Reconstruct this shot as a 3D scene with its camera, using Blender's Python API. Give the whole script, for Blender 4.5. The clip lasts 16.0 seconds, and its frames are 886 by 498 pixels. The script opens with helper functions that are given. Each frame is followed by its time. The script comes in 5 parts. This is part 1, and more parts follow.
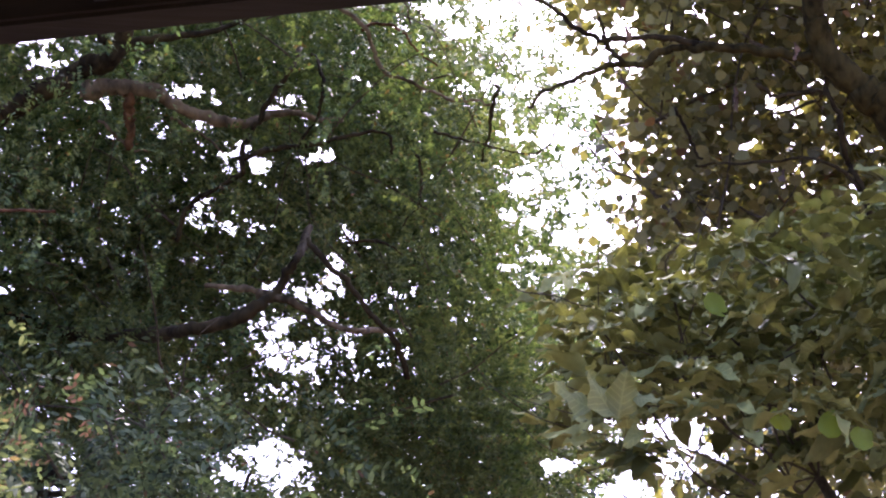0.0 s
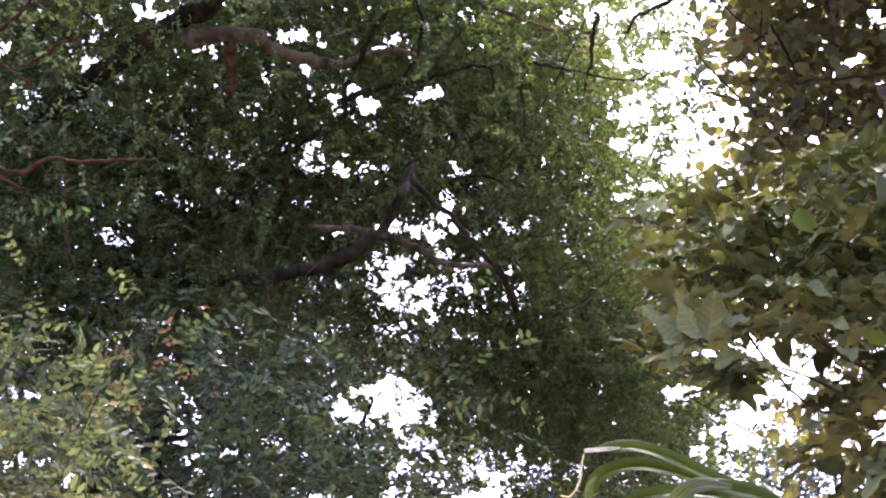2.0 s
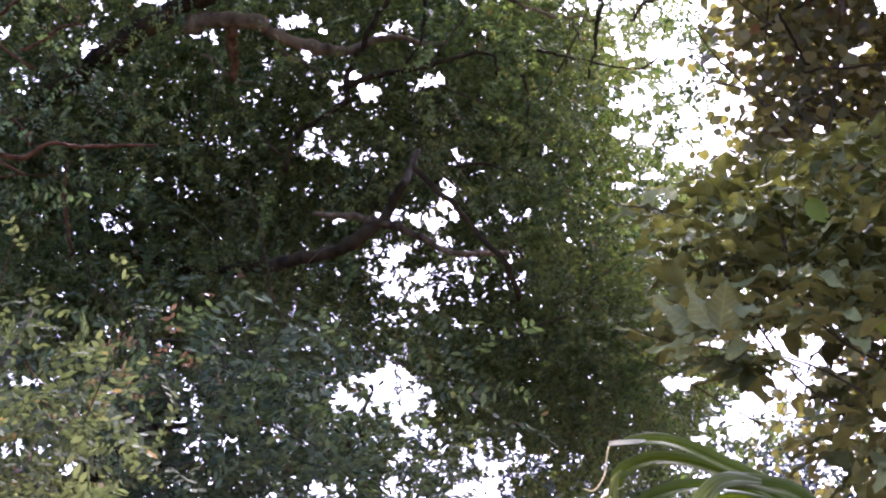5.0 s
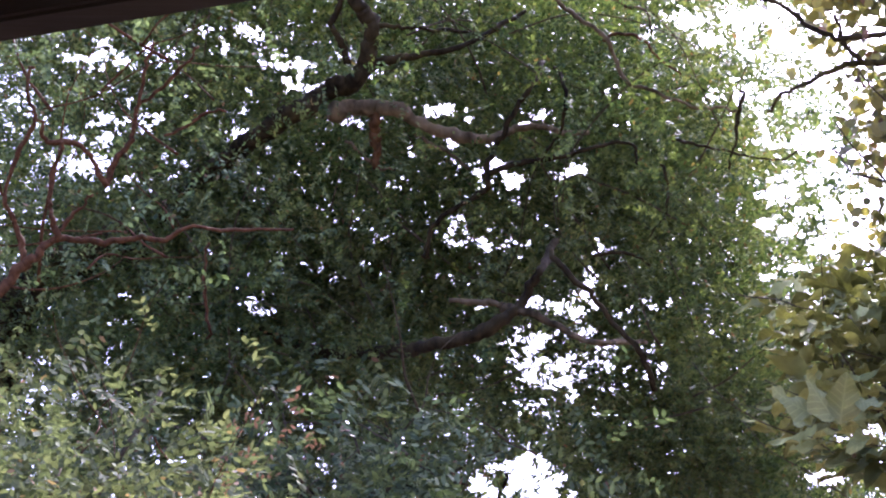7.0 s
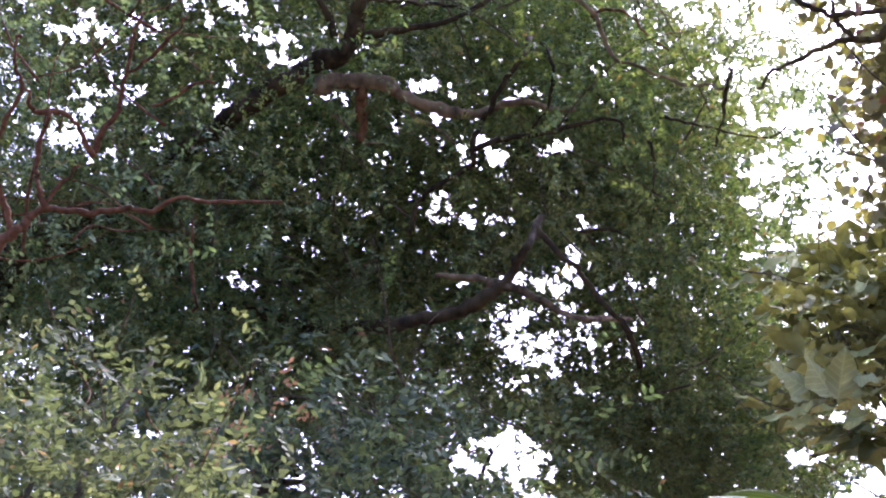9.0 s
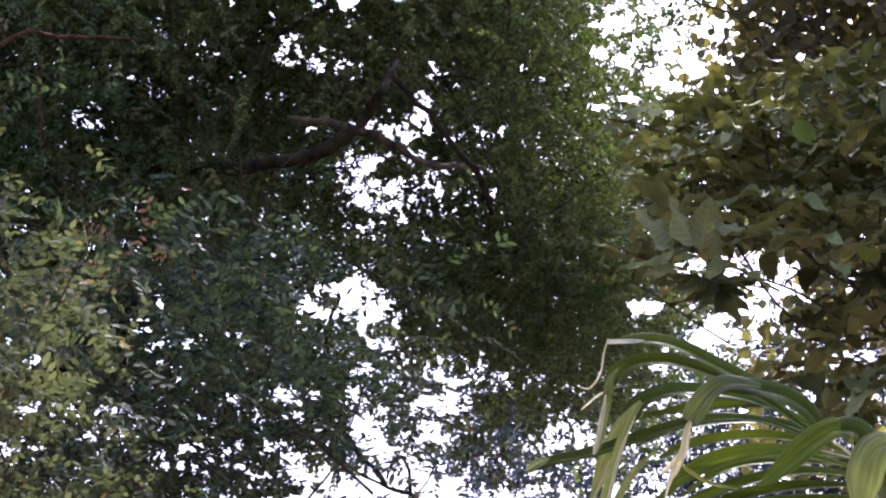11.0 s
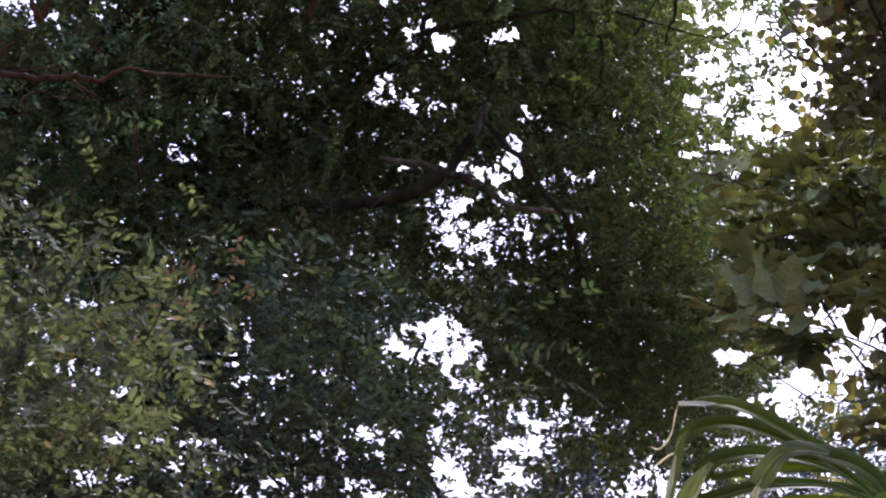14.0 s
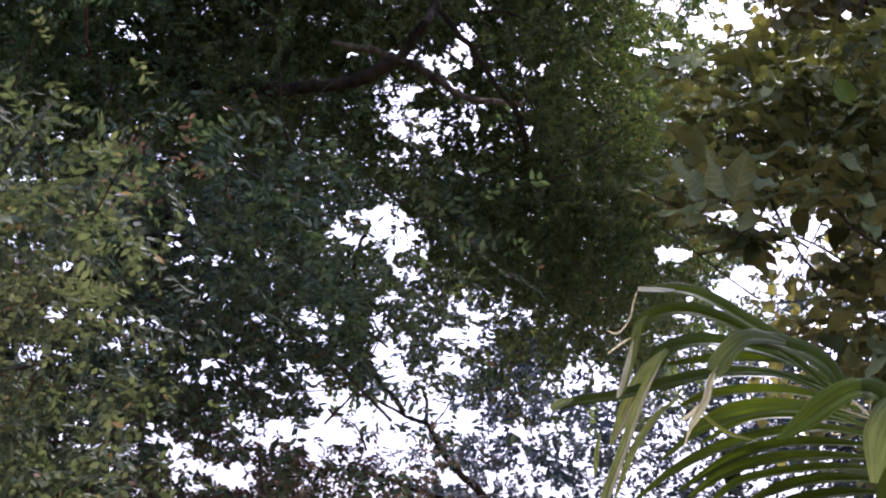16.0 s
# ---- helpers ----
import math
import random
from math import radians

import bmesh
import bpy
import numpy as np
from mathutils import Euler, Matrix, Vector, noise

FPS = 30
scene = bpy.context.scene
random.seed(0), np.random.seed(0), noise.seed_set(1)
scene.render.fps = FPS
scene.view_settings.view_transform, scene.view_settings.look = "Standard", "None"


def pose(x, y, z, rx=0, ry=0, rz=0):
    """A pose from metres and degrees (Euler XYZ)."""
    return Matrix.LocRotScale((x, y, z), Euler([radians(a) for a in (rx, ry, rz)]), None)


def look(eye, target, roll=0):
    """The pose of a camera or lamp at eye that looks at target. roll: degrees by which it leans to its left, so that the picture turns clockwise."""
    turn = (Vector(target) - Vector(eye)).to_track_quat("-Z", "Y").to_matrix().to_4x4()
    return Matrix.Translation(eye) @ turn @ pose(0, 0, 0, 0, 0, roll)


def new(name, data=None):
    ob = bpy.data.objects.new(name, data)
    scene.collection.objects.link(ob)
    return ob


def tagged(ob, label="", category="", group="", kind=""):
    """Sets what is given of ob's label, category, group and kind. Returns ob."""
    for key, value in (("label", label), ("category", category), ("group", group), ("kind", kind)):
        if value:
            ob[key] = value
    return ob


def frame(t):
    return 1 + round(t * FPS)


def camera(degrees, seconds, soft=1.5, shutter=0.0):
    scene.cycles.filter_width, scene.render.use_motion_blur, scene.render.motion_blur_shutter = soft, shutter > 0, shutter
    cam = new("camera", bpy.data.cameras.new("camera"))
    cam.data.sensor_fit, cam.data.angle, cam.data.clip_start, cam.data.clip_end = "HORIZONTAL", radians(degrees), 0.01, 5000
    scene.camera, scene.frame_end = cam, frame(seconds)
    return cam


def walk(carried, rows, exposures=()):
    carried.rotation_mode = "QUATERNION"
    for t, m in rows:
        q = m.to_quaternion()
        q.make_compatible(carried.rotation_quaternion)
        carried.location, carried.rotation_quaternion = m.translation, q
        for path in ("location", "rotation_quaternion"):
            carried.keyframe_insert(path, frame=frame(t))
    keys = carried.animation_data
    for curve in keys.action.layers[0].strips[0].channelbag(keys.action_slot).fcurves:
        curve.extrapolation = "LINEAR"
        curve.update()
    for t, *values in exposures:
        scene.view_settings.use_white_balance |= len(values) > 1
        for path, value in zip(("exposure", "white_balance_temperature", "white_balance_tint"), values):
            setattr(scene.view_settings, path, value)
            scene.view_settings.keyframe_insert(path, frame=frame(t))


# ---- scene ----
cam = camera(26.879, 16.0, soft=2.1)
PATH = [
    (0.0, pose(-0.1563, -0.0203, 1.6175, 111.276, 1.881, -8.609)),
    (0.5, pose(-0.1179, -0.0366, 1.6123, 111.014, 1.654, -7.039)),
    (1.0, pose(-0.0723, -0.0161, 1.5959, 110.346, 1.655, -5.798)),
    (1.5, pose(-0.0606, -0.0026, 1.6036, 109.889, 2.083, -4.021)),
    (2.0, pose(-0.0504, -0.0119, 1.6020, 109.552, 2.844, -3.915)),
    (2.5, pose(-0.0757, -0.0131, 1.6041, 109.191, 3.552, -5.977)),
    (3.0, pose(-0.0834, -0.0030, 1.6075, 109.050, 3.557, -6.087)),
    (3.2, pose(-0.0887, -0.0100, 1.6034, 109.085, 3.417, -6.057)),
    (5.3, pose(-0.0644, 0.0375, 1.6183, 109.223, 2.639, -3.427)),
    (5.5, pose(-0.0524, 0.0296, 1.6121, 109.618, 3.169, -2.157)),
    (6.0, pose(-0.0176, -0.0006, 1.6097, 110.795, 3.436, 0.718)),
    (6.5, pose(-0.0143, -0.0114, 1.6040, 111.674, 2.090, 1.378)),
    (7.0, pose(0.0000, 0.0000, 1.6000, 112.000, 0.000, 0.000)),
    (7.5, pose(-0.0214, 0.0201, 1.5989, 111.792, -0.432, -1.094)),
    (8.0, pose(-0.0223, 0.0252, 1.5931, 111.610, -0.312, -0.963)),
    (8.2, pose(-0.0264, 0.0207, 1.5908, 111.551, -0.230, -0.799)),
    (10.3, pose(-0.0879, 0.0662, 1.6089, 109.288, 0.678, -3.031)),
    (10.5, pose(-0.0953, 0.0676, 1.6054, 107.918, 0.532, -4.319)),
    (11.0, pose(-0.1081, 0.0831, 1.6010, 106.639, 0.352, -6.067)),
    (11.5, pose(-0.1065, 0.0827, 1.6074, 106.428, 0.190, -6.341)),
    (12.0, pose(-0.0956, 0.0759, 1.6134, 106.482, -0.166, -5.391)),
    (12.5, pose(-0.0878, 0.0546, 1.6162, 104.542, -0.103, -3.819)),
    (13.0, pose(-0.0970, 0.0721, 1.6204, 104.305, -0.828, -3.430)),
    (13.5, pose(-0.0981, 0.0539, 1.6114, 105.125, -1.141, -2.326)),
    (14.0, pose(-0.1000, 0.0416, 1.6081, 107.791, -2.125, -3.926)),
    (14.5, pose(-0.1058, 0.0433, 1.6060, 107.878, -3.011, -4.698)),
    (15.0, pose(-0.1115, 0.0405, 1.6022, 107.470, -2.647, -4.877)),
    (15.5, pose(-0.1165, 0.0438, 1.5993, 107.217, -3.252, -6.065)),
    (16.0, pose(-0.1222, 0.0481, 1.5951, 104.546, -3.542, -6.242)),
]
walk(cam, PATH, exposures=[(0.0, 2.18, 5350, 40), (0.5, 2.60, 5500, 40), (1.0, 2.53, 5550, 40), (2.0, 2.23, 5450, 40), (3.0, 2.13, 5300, 40), (5.5, 2.03, 5300, 42), (6.5, 2.28, 5150, 42), (7.0, 2.36, 5150, 42), (8.2, 2.42, 5150, 42), (10.5, 1.86, 5250, 36), (11.5, 1.24, 5300, 34), (12.5, 0.96, 5350, 34), (13.0, 0.76, 5350, 34), (13.5, 0.9, 5350, 34), (14.5, 1.13, 5250, 34), (16.0, 1.19, 5250, 34)])

# ---- light: hazy bright sky, sun high on the right ----
SUN_AZ, SUN_EL = 26.0, 52.0
world = bpy.data.worlds.new("sky")
scene.world = world
world.use_nodes = True
sky = world.node_tree.nodes.new("ShaderNodeTexSky")
sky.sky_type = "NISHITA"
sky.sun_disc = False
sky.sun_elevation = radians(SUN_EL)
sky.sun_rotation = radians(SUN_AZ)
sky.dust_density, sky.air_density = 6.5, 0.85
world.node_tree.links.new(sky.outputs[0], world.node_tree.nodes["Background"].inputs[0])
world.node_tree.nodes["Background"].inputs[1].default_value = 0.15
sun = new("sun", bpy.data.lights.new("sun", "SUN"))
sun.data.energy, sun.data.angle, sun.data.color = 3.4, radians(0.6), (1.0, 0.93, 0.80)
sun.matrix_world = look((math.sin(radians(SUN_AZ)) * math.cos(radians(SUN_EL)), math.cos(radians(SUN_AZ)) * math.cos(radians(SUN_EL)), math.sin(radians(SUN_EL))), (0, 0, 0))

EYE = np.array((0.0, 0.0, 1.6))


def spot(az, el, dist):
    """A place by its bearing, rise (degrees) and distance from where one stands on the porch."""
    a, e = np.radians(az), np.radians(el)
    return EYE + np.stack((dist * np.cos(e) * np.sin(a), dist * np.cos(e) * np.cos(a), dist * np.sin(e)), -1)


def bearing(p):
    q = p - EYE
    r = np.linalg.norm(q, axis=-1)
    return np.degrees(np.arctan2(q[..., 0], q[..., 1])), np.degrees(np.arcsin(q[..., 2] / r)), r


# ---- materials ----
def nodes_of(name):
    m = bpy.data.materials.new(name)
    m.use_nodes = True
    t = m.node_tree
    t.nodes.clear()
    out = t.nodes.new("ShaderNodeOutputMaterial")
    return m, t, out


def leaf_material(name, dark, light, back, rough=0.38, gloss=0.35, mixing=0.4, old=None, vein=0.0, stripe=0.0, hues=(0.480, 0.515)):
    """A leaf: coloured per leaf, mottled, sunlit and shaded clumps put into the colour, with light coming through from
    behind.
    """
    m, t, out = nodes_of(name)
    n, l = t.nodes, t.links
    geo = n.new("ShaderNodeNewGeometry")
    info = n.new("ShaderNodeObjectInfo")
    add = n.new("ShaderNodeMath"); add.operation = "ADD"
    l.new(geo.outputs["Random Per Island"], add.inputs[0]); l.new(info.outputs["Random"], add.inputs[1])
    fr = n.new("ShaderNodeMath"); fr.operation = "FRACT"
    l.new(add.outputs[0], fr.inputs[0])
    ramp = n.new("ShaderNodeValToRGB")
    ramp.color_ramp.elements[0].color = (*dark, 1)
    ramp.color_ramp.elements[1].position = 0.85
    ramp.color_ramp.elements[1].color = (*light, 1)
    if old:
        e = ramp.color_ramp.elements.new(0.975); e.color = (*light, 1)
        e = ramp.color_ramp.elements.new(0.985); e.color = (*old, 1)
    l.new(fr.outputs[0], ramp.inputs[0])
    co = n.new("ShaderNodeTexCoord")
    tex = n.new("ShaderNodeTexNoise"); tex.inputs["Scale"].default_value = 60
    l.new(co.outputs["Object"], tex.inputs["Vector"])
    # Broad lighter and darker patches imitate sunlit and shaded clumps.
    big = n.new("ShaderNodeTexNoise"); big.inputs["Scale"].default_value = 1.3
    l.new(geo.outputs["Position"], big.inputs["Vector"])
    mul = n.new("ShaderNodeMath"); mul.operation = "MULTIPLY_ADD"; mul.inputs[1].default_value = 0.6; mul.inputs[2].default_value = -0.1
    l.new(tex.outputs[0], mul.inputs[0])
    mul2 = n.new("ShaderNodeMath"); mul2.operation = "MULTIPLY_ADD"; mul2.inputs[1].default_value = 2.2
    l.new(big.outputs[0], mul2.inputs[0]); l.new(mul.outputs[0], mul2.inputs[2])
    hsv = n.new("ShaderNodeHueSaturation")
    # Yellow-green to teal patches, likewise standing in for sun and shade.
    shift = n.new("ShaderNodeTexNoise"); shift.inputs["Scale"].default_value = 1.5
    shift.noise_dimensions = "4D"; shift.inputs["W"].default_value = 3.7
    l.new(geo.outputs["Position"], shift.inputs["Vector"])
    turn = n.new("ShaderNodeMapRange"); turn.inputs[1].default_value = 0.3; turn.inputs[2].default_value = 0.7; turn.inputs[3].default_value = hues[0]; turn.inputs[4].default_value = hues[1]
    l.new(shift.outputs[0], turn.inputs[0]); l.new(turn.outputs[0], hsv.inputs["Hue"])
    l.new(ramp.outputs[0], hsv.inputs["Color"]); l.new(mul2.outputs[0], hsv.inputs["Value"])
    if vein:
        sep = n.new("ShaderNodeSeparateXYZ"); l.new(co.outputs["Object"], sep.inputs[0])
        ab = n.new("ShaderNodeMath"); ab.operation = "ABSOLUTE"; l.new(sep.outputs[1], ab.inputs[0])
        sl = n.new("ShaderNodeMath"); sl.operation = "MULTIPLY_ADD"; sl.inputs[1].default_value = -0.9; l.new(ab.outputs[0], sl.inputs[0]); l.new(sep.outputs[0], sl.inputs[2])
        pp = n.new("ShaderNodeMath"); pp.operation = "PINGPONG"; pp.inputs[1].default_value = 0.07; l.new(sl.outputs[0], pp.inputs[0])
        mn = n.new("ShaderNodeMath"); mn.operation = "MINIMUM"; l.new(pp.outputs[0], mn.inputs[0]); l.new(ab.outputs[0], mn.inputs[1])
        lt = n.new("ShaderNodeMapRange"); lt.inputs[1].default_value = 0.0; lt.inputs[2].default_value = 0.022; lt.inputs[3].default_value = 1.0 + vein; lt.inputs[4].default_value = 1.0
        l.new(mn.outputs[0], lt.inputs[0])
        vm = n.new("ShaderNodeMath"); vm.operation = "MULTIPLY"; l.new(mul2.outputs[0], vm.inputs[0]); l.new(lt.outputs[0], vm.inputs[1])
        l.new(vm.outputs[0], hsv.inputs["Value"])
    if stripe:
        mp = n.new("ShaderNodeMapping"); mp.inputs["Scale"].default_value = (22, 1.4, 1)
        l.new(co.outputs["UV"], mp.inputs[0])
        fine = n.new("ShaderNodeTexNoise"); fine.inputs["Scale"].default_value = 1.0; fine.inputs["Detail"].default_value = 6
        l.new(mp.outputs[0], fine.inputs["Vector"])
        sr = n.new("ShaderNodeMapRange"); sr.inputs[1].default_value = 0.3; sr.inputs[2].default_value = 0.7; sr.inputs[3].default_value = 1 - stripe; sr.inputs[4].default_value = 1 + stripe
        l.new(fine.outputs[0], sr.inputs[0])
        sm = n.new("ShaderNodeMath"); sm.operation = "MULTIPLY"
        l.new(mul2.outputs[0], sm.inputs[0]); l.new(sr.outputs[0], sm.inputs[1]); l.new(sm.outputs[0], hsv.inputs["Value"])
    dif = n.new("ShaderNodeBsdfPrincipled")
    l.new(hsv.outputs[0], dif.inputs["Base Color"])
    dif.inputs["Roughness"].default_value = rough
    dif.inputs["Specular IOR Level"].default_value = gloss
    tr = n.new("ShaderNodeBsdfTranslucent")
    mix = n.new("ShaderNodeMix"); mix.data_type = "RGBA"; mix.blend_type = "MULTIPLY"; mix.inputs[0].default_value = 1.0
    l.new(hsv.outputs[0], mix.inputs[6]); mix.inputs[7].default_value = (*back, 1)
    l.new(mix.outputs[2], tr.inputs["Color"])
    sh = n.new("ShaderNodeMixShader"); sh.inputs[0].default_value = mixing
    l.new(dif.outputs[0], sh.inputs[1]); l.new(tr.outputs[0], sh.inputs[2])
    bump = n.new("ShaderNodeBump"); bump.inputs["Strength"].default_value = 0.25; bump.inputs["Distance"].default_value = 0.002
    l.new(tex.outputs[0], bump.inputs["Height"]); l.new(bump.outputs[0], dif.inputs["Normal"])
    l.new(sh.outputs[0], out.inputs[0])
    return m


def rough_material(name, a, b, scale, rough=0.85, bump=0.6, stretch=(1, 1, 1), spec=0.12):
    m, t, out = nodes_of(name)
    n, l = t.nodes, t.links
    co = n.new("ShaderNodeTexCoord")
    mp = n.new("ShaderNodeMapping"); mp.inputs["Scale"].default_value = stretch
    l.new(co.outputs["Object"], mp.inputs[0])
    t1 = n.new("ShaderNodeTexNoise"); t1.inputs["Scale"].default_value = scale; t1.inputs["Detail"].default_value = 8
    t2 = n.new("ShaderNodeTexNoise"); t2.inputs["Scale"].default_value = scale / 7; t2.inputs["Detail"].default_value = 3
    l.new(mp.outputs[0], t1.inputs["Vector"]); l.new(co.outputs["Object"], t2.inputs["Vector"])
    add = n.new("ShaderNodeMath"); add.operation = "MULTIPLY_ADD"; add.inputs[1].default_value = 0.6
    l.new(t1.outputs[0], add.inputs[0])
    s2 = n.new("ShaderNodeMath"); s2.operation = "MULTIPLY"; s2.inputs[1].default_value = 0.45
    l.new(t2.outputs[0], s2.inputs[0]); l.new(s2.outputs[0], add.inputs[2])
    ramp = n.new("ShaderNodeValToRGB")
    ramp.color_ramp.elements[0].position, ramp.color_ramp.elements[1].position = 0.40, 0.64
    ramp.color_ramp.elements[0].color, ramp.color_ramp.elements[1].color = (*a, 1), (*b, 1)
    l.new(add.outputs[0], ramp.inputs[0])
    p = n.new("ShaderNodeBsdfPrincipled")
    p.inputs["Roughness"].default_value = rough
    p.inputs["Specular IOR Level"].default_value = spec
    l.new(ramp.outputs[0], p.inputs["Base Color"])
    bp = n.new("ShaderNodeBump"); bp.inputs["Strength"].default_value = bump; bp.inputs["Distance"].default_value = 0.01
    l.new(t1.outputs[0], bp.inputs["Height"]); l.new(bp.outputs[0], p.inputs["Normal"])
    l.new(p.outputs[0], out.inputs[0])
    return m


BARK = rough_material("bark", (0.008, 0.006, 0.0028), (0.058, 0.044, 0.019), 24, bump=0.9, stretch=(1, 1, 0.5))
# Same tree's bark with sunlight put into a paler colour.
BARK_LIT = rough_material("sunlit_bark", (0.030, 0.023, 0.012), (0.190, 0.145, 0.080), 22, bump=0.9, stretch=(1, 1, 0.5))
BARK_RED = rough_material("reddish_bark", (0.045, 0.020, 0.009), (0.140, 0.068, 0.030), 50)
# Warm light on the bark, painted in as an orange base colour.
BARK_LIT_ORANGE = rough_material("sunlit_orange_bark", (0.035, 0.019, 0.008), (0.170, 0.090, 0.036), 30, bump=0.8, stretch=(1, 1, 0.5))
BARK_MOSS = rough_material("mossy_bark", (0.010, 0.008, 0.002), (0.066, 0.052, 0.015), 38, stretch=(1, 1, 0.4))
TWIG = rough_material("twig_bark", (0.045, 0.037, 0.022), (0.12, 0.098, 0.060), 60)
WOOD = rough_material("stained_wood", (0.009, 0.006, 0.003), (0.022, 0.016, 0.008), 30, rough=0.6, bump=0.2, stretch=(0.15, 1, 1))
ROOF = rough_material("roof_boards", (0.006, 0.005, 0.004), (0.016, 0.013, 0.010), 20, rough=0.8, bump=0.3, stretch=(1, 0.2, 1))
EARTH = rough_material("earth", (0.06, 0.045, 0.03), (0.16, 0.12, 0.08), 6, rough=0.95)
PLASTER = rough_material("plaster", (0.42, 0.40, 0.36), (0.55, 0.52, 0.47), 12, rough=0.9, bump=0.15)
CONCRETE = rough_material("concrete", (0.20, 0.19, 0.18), (0.32, 0.30, 0.28), 15, rough=0.9, bump=0.2)

LEAF_BIG = leaf_material("feathery_leaf", (0.029, 0.051, 0.027), (0.115, 0.147, 0.062), (1.8, 1.8, 0.58), hues=(0.455, 0.537), mixing=0.25, rough=0.6, gloss=0.10, old=(0.14, 0.10, 0.05))
LEAF_MID = leaf_material("bluish_leaf", (0.025, 0.040, 0.026), (0.118, 0.154, 0.086), (1.5, 1.6, 0.7), hues=(0.455, 0.525), mixing=0.26, gloss=0.05, rough=0.7, old=(0.11, 0.075, 0.05))
LEAF_BUSH = leaf_material("fresh_leaf", hues=(0.472, 0.530), dark=(0.038, 0.047, 0.024), light=(0.112, 0.126, 0.066), back=(1.4, 1.45, 0.75), old=(0.18, 0.12, 0.07), gloss=0.05, rough=0.7, mixing=0.3)
LEAF_ROUND = leaf_material("round_leaf", (0.100, 0.102, 0.038), (0.245, 0.235, 0.088), (1.3, 1.25, 0.45), mixing=0.27, old=(0.16, 0.09, 0.045))
LEAF_BROAD = leaf_material("broad_leaf", (0.060, 0.067, 0.021), (0.236, 0.246, 0.086), (1.4, 1.4, 0.6), hues=(0.484, 0.506), rough=0.6, gloss=0.06, vein=0.3, mixing=0.14)
# The far leaves' bluish tint is distance haze mixed into their colour.
LEAF_FAR = leaf_material("far_leaf", (0.020, 0.029, 0.028), (0.054, 0.070, 0.064), (1.2, 1.3, 1.0), mixing=0.18)
LEAF_DUSTY = leaf_material("dusty_leaf", (0.040, 0.034, 0.022), (0.092, 0.074, 0.045), (1.5, 1.3, 0.8), mixing=0.3)
LEAF_BROWN = leaf_material("withered_leaf", (0.085, 0.055, 0.032), (0.150, 0.095, 0.055), (1.2, 1.0, 0.8), hues=(0.498, 0.502), mixing=0.25)
LEAF_PALM = leaf_material("palm_leaf", (0.044, 0.058, 0.006), (0.120, 0.142, 0.014), (1.3, 1.45, 0.4), rough=0.45, gloss=0.09, mixing=0.16, stripe=0.45)
LEAF_DRY = leaf_material("dry_palm_leaf", (0.44, 0.41, 0.24), (0.60, 0.57, 0.36), (1.1, 1.05, 0.8), mixing=0.5, stripe=0.45)


# ---- building blocks ----
def mesh_object(name, verts, faces, material, parent=None, label="", smooth=True):
    me = bpy.data.meshes.new(name)
    me.from_pydata([tuple(v) for v in verts], [], faces)
    me.materials.append(material)
    if smooth:
        me.polygons.foreach_set("use_smooth", [True] * len(me.polygons))
    me.update()
    ob = new(name, me)
    ob.parent = parent
    if label:
        tagged(ob, label)
    return ob


def part(name, bm, material, parent, label=""):
    me = bpy.data.meshes.new(name)
    bm.to_mesh(me); bm.free()
    me.materials.append(material)
    ob = new(name, me)
    ob.parent = parent
    if label:
        tagged(ob, label)
    return ob


def thing(name, label, category, group="", at=(0, 0, 0)):
    ob = new(name)
    ob.location = at
    return tagged(ob, label, category, group)


def smooth_line(points, per=7):
    """A Catmull-Rom line through points."""
    p = np.asarray(points, float)
    p = np.vstack((2 * p[0] - p[1], p, 2 * p[-1] - p[-2]))
    out = []
    for i in range(1, len(p) - 2):
        for k in range(per):
            t = k / per
            out.append(0.5 * (2 * p[i] + (p[i + 1] - p[i - 1]) * t + (2 * p[i - 1] - 5 * p[i] + 4 * p[i + 1] - p[i + 2]) * t * t + (3 * p[i] - p[i - 1] - 3 * p[i + 1] + p[i + 2]) * t ** 3))
    out.append(p[-2])
    return np.array(out)


def tube(points, r0, r1, sides=9, per=7, knots=0.14, rng=None, rough=0.002):
    """Vertices and faces of a gnarled, tapering limb."""
    line = smooth_line(points, per)
    n = len(line)
    wob = np.random.default_rng(n * 7 + sides).normal(size=(n + 8, 3))
    wob = np.stack([np.convolve(wob[:, i], np.ones(9) / 4, 'valid') for i in range(3)], 1)
    wob[0] = wob[-1] = 0
    line = line + wob * (0.16 * np.linspace(r0, r1, n) + rough)[:, None]
    tang = np.gradient(line, axis=0)
    tang /= np.linalg.norm(tang, axis=1)[:, None] + 1e-9
    side = np.cross(tang, (0.31, 0.17, 0.94)); side /= np.linalg.norm(side, axis=1)[:, None] + 1e-9
    up = np.cross(side, tang)
    rng = rng or np.random.default_rng(n)
    rad = np.linspace(r0, r1, n) * (1 + knots * np.convolve(rng.normal(size=n + 4), np.ones(5) / 3, "valid"))
    a = np.linspace(0, 2 * np.pi, sides, endpoint=False)
    w = 1 + 0.06 * rng.normal(size=(n, sides))
    v = line[:, None] + (rad[:, None] * w)[..., None] * (np.cos(a)[None, :, None] * side[:, None] + np.sin(a)[None, :, None] * up[:, None])
    v = v.reshape(-1, 3)
    f = [(i * sides + j, i * sides + (j + 1) % sides, (i + 1) * sides + (j + 1) % sides, (i + 1) * sides + j) for i in range(n - 1) for j in range(sides)]
    f += [tuple(range(sides))[::-1], tuple((n - 1) * sides + j for j in range(sides))]
    return v, f


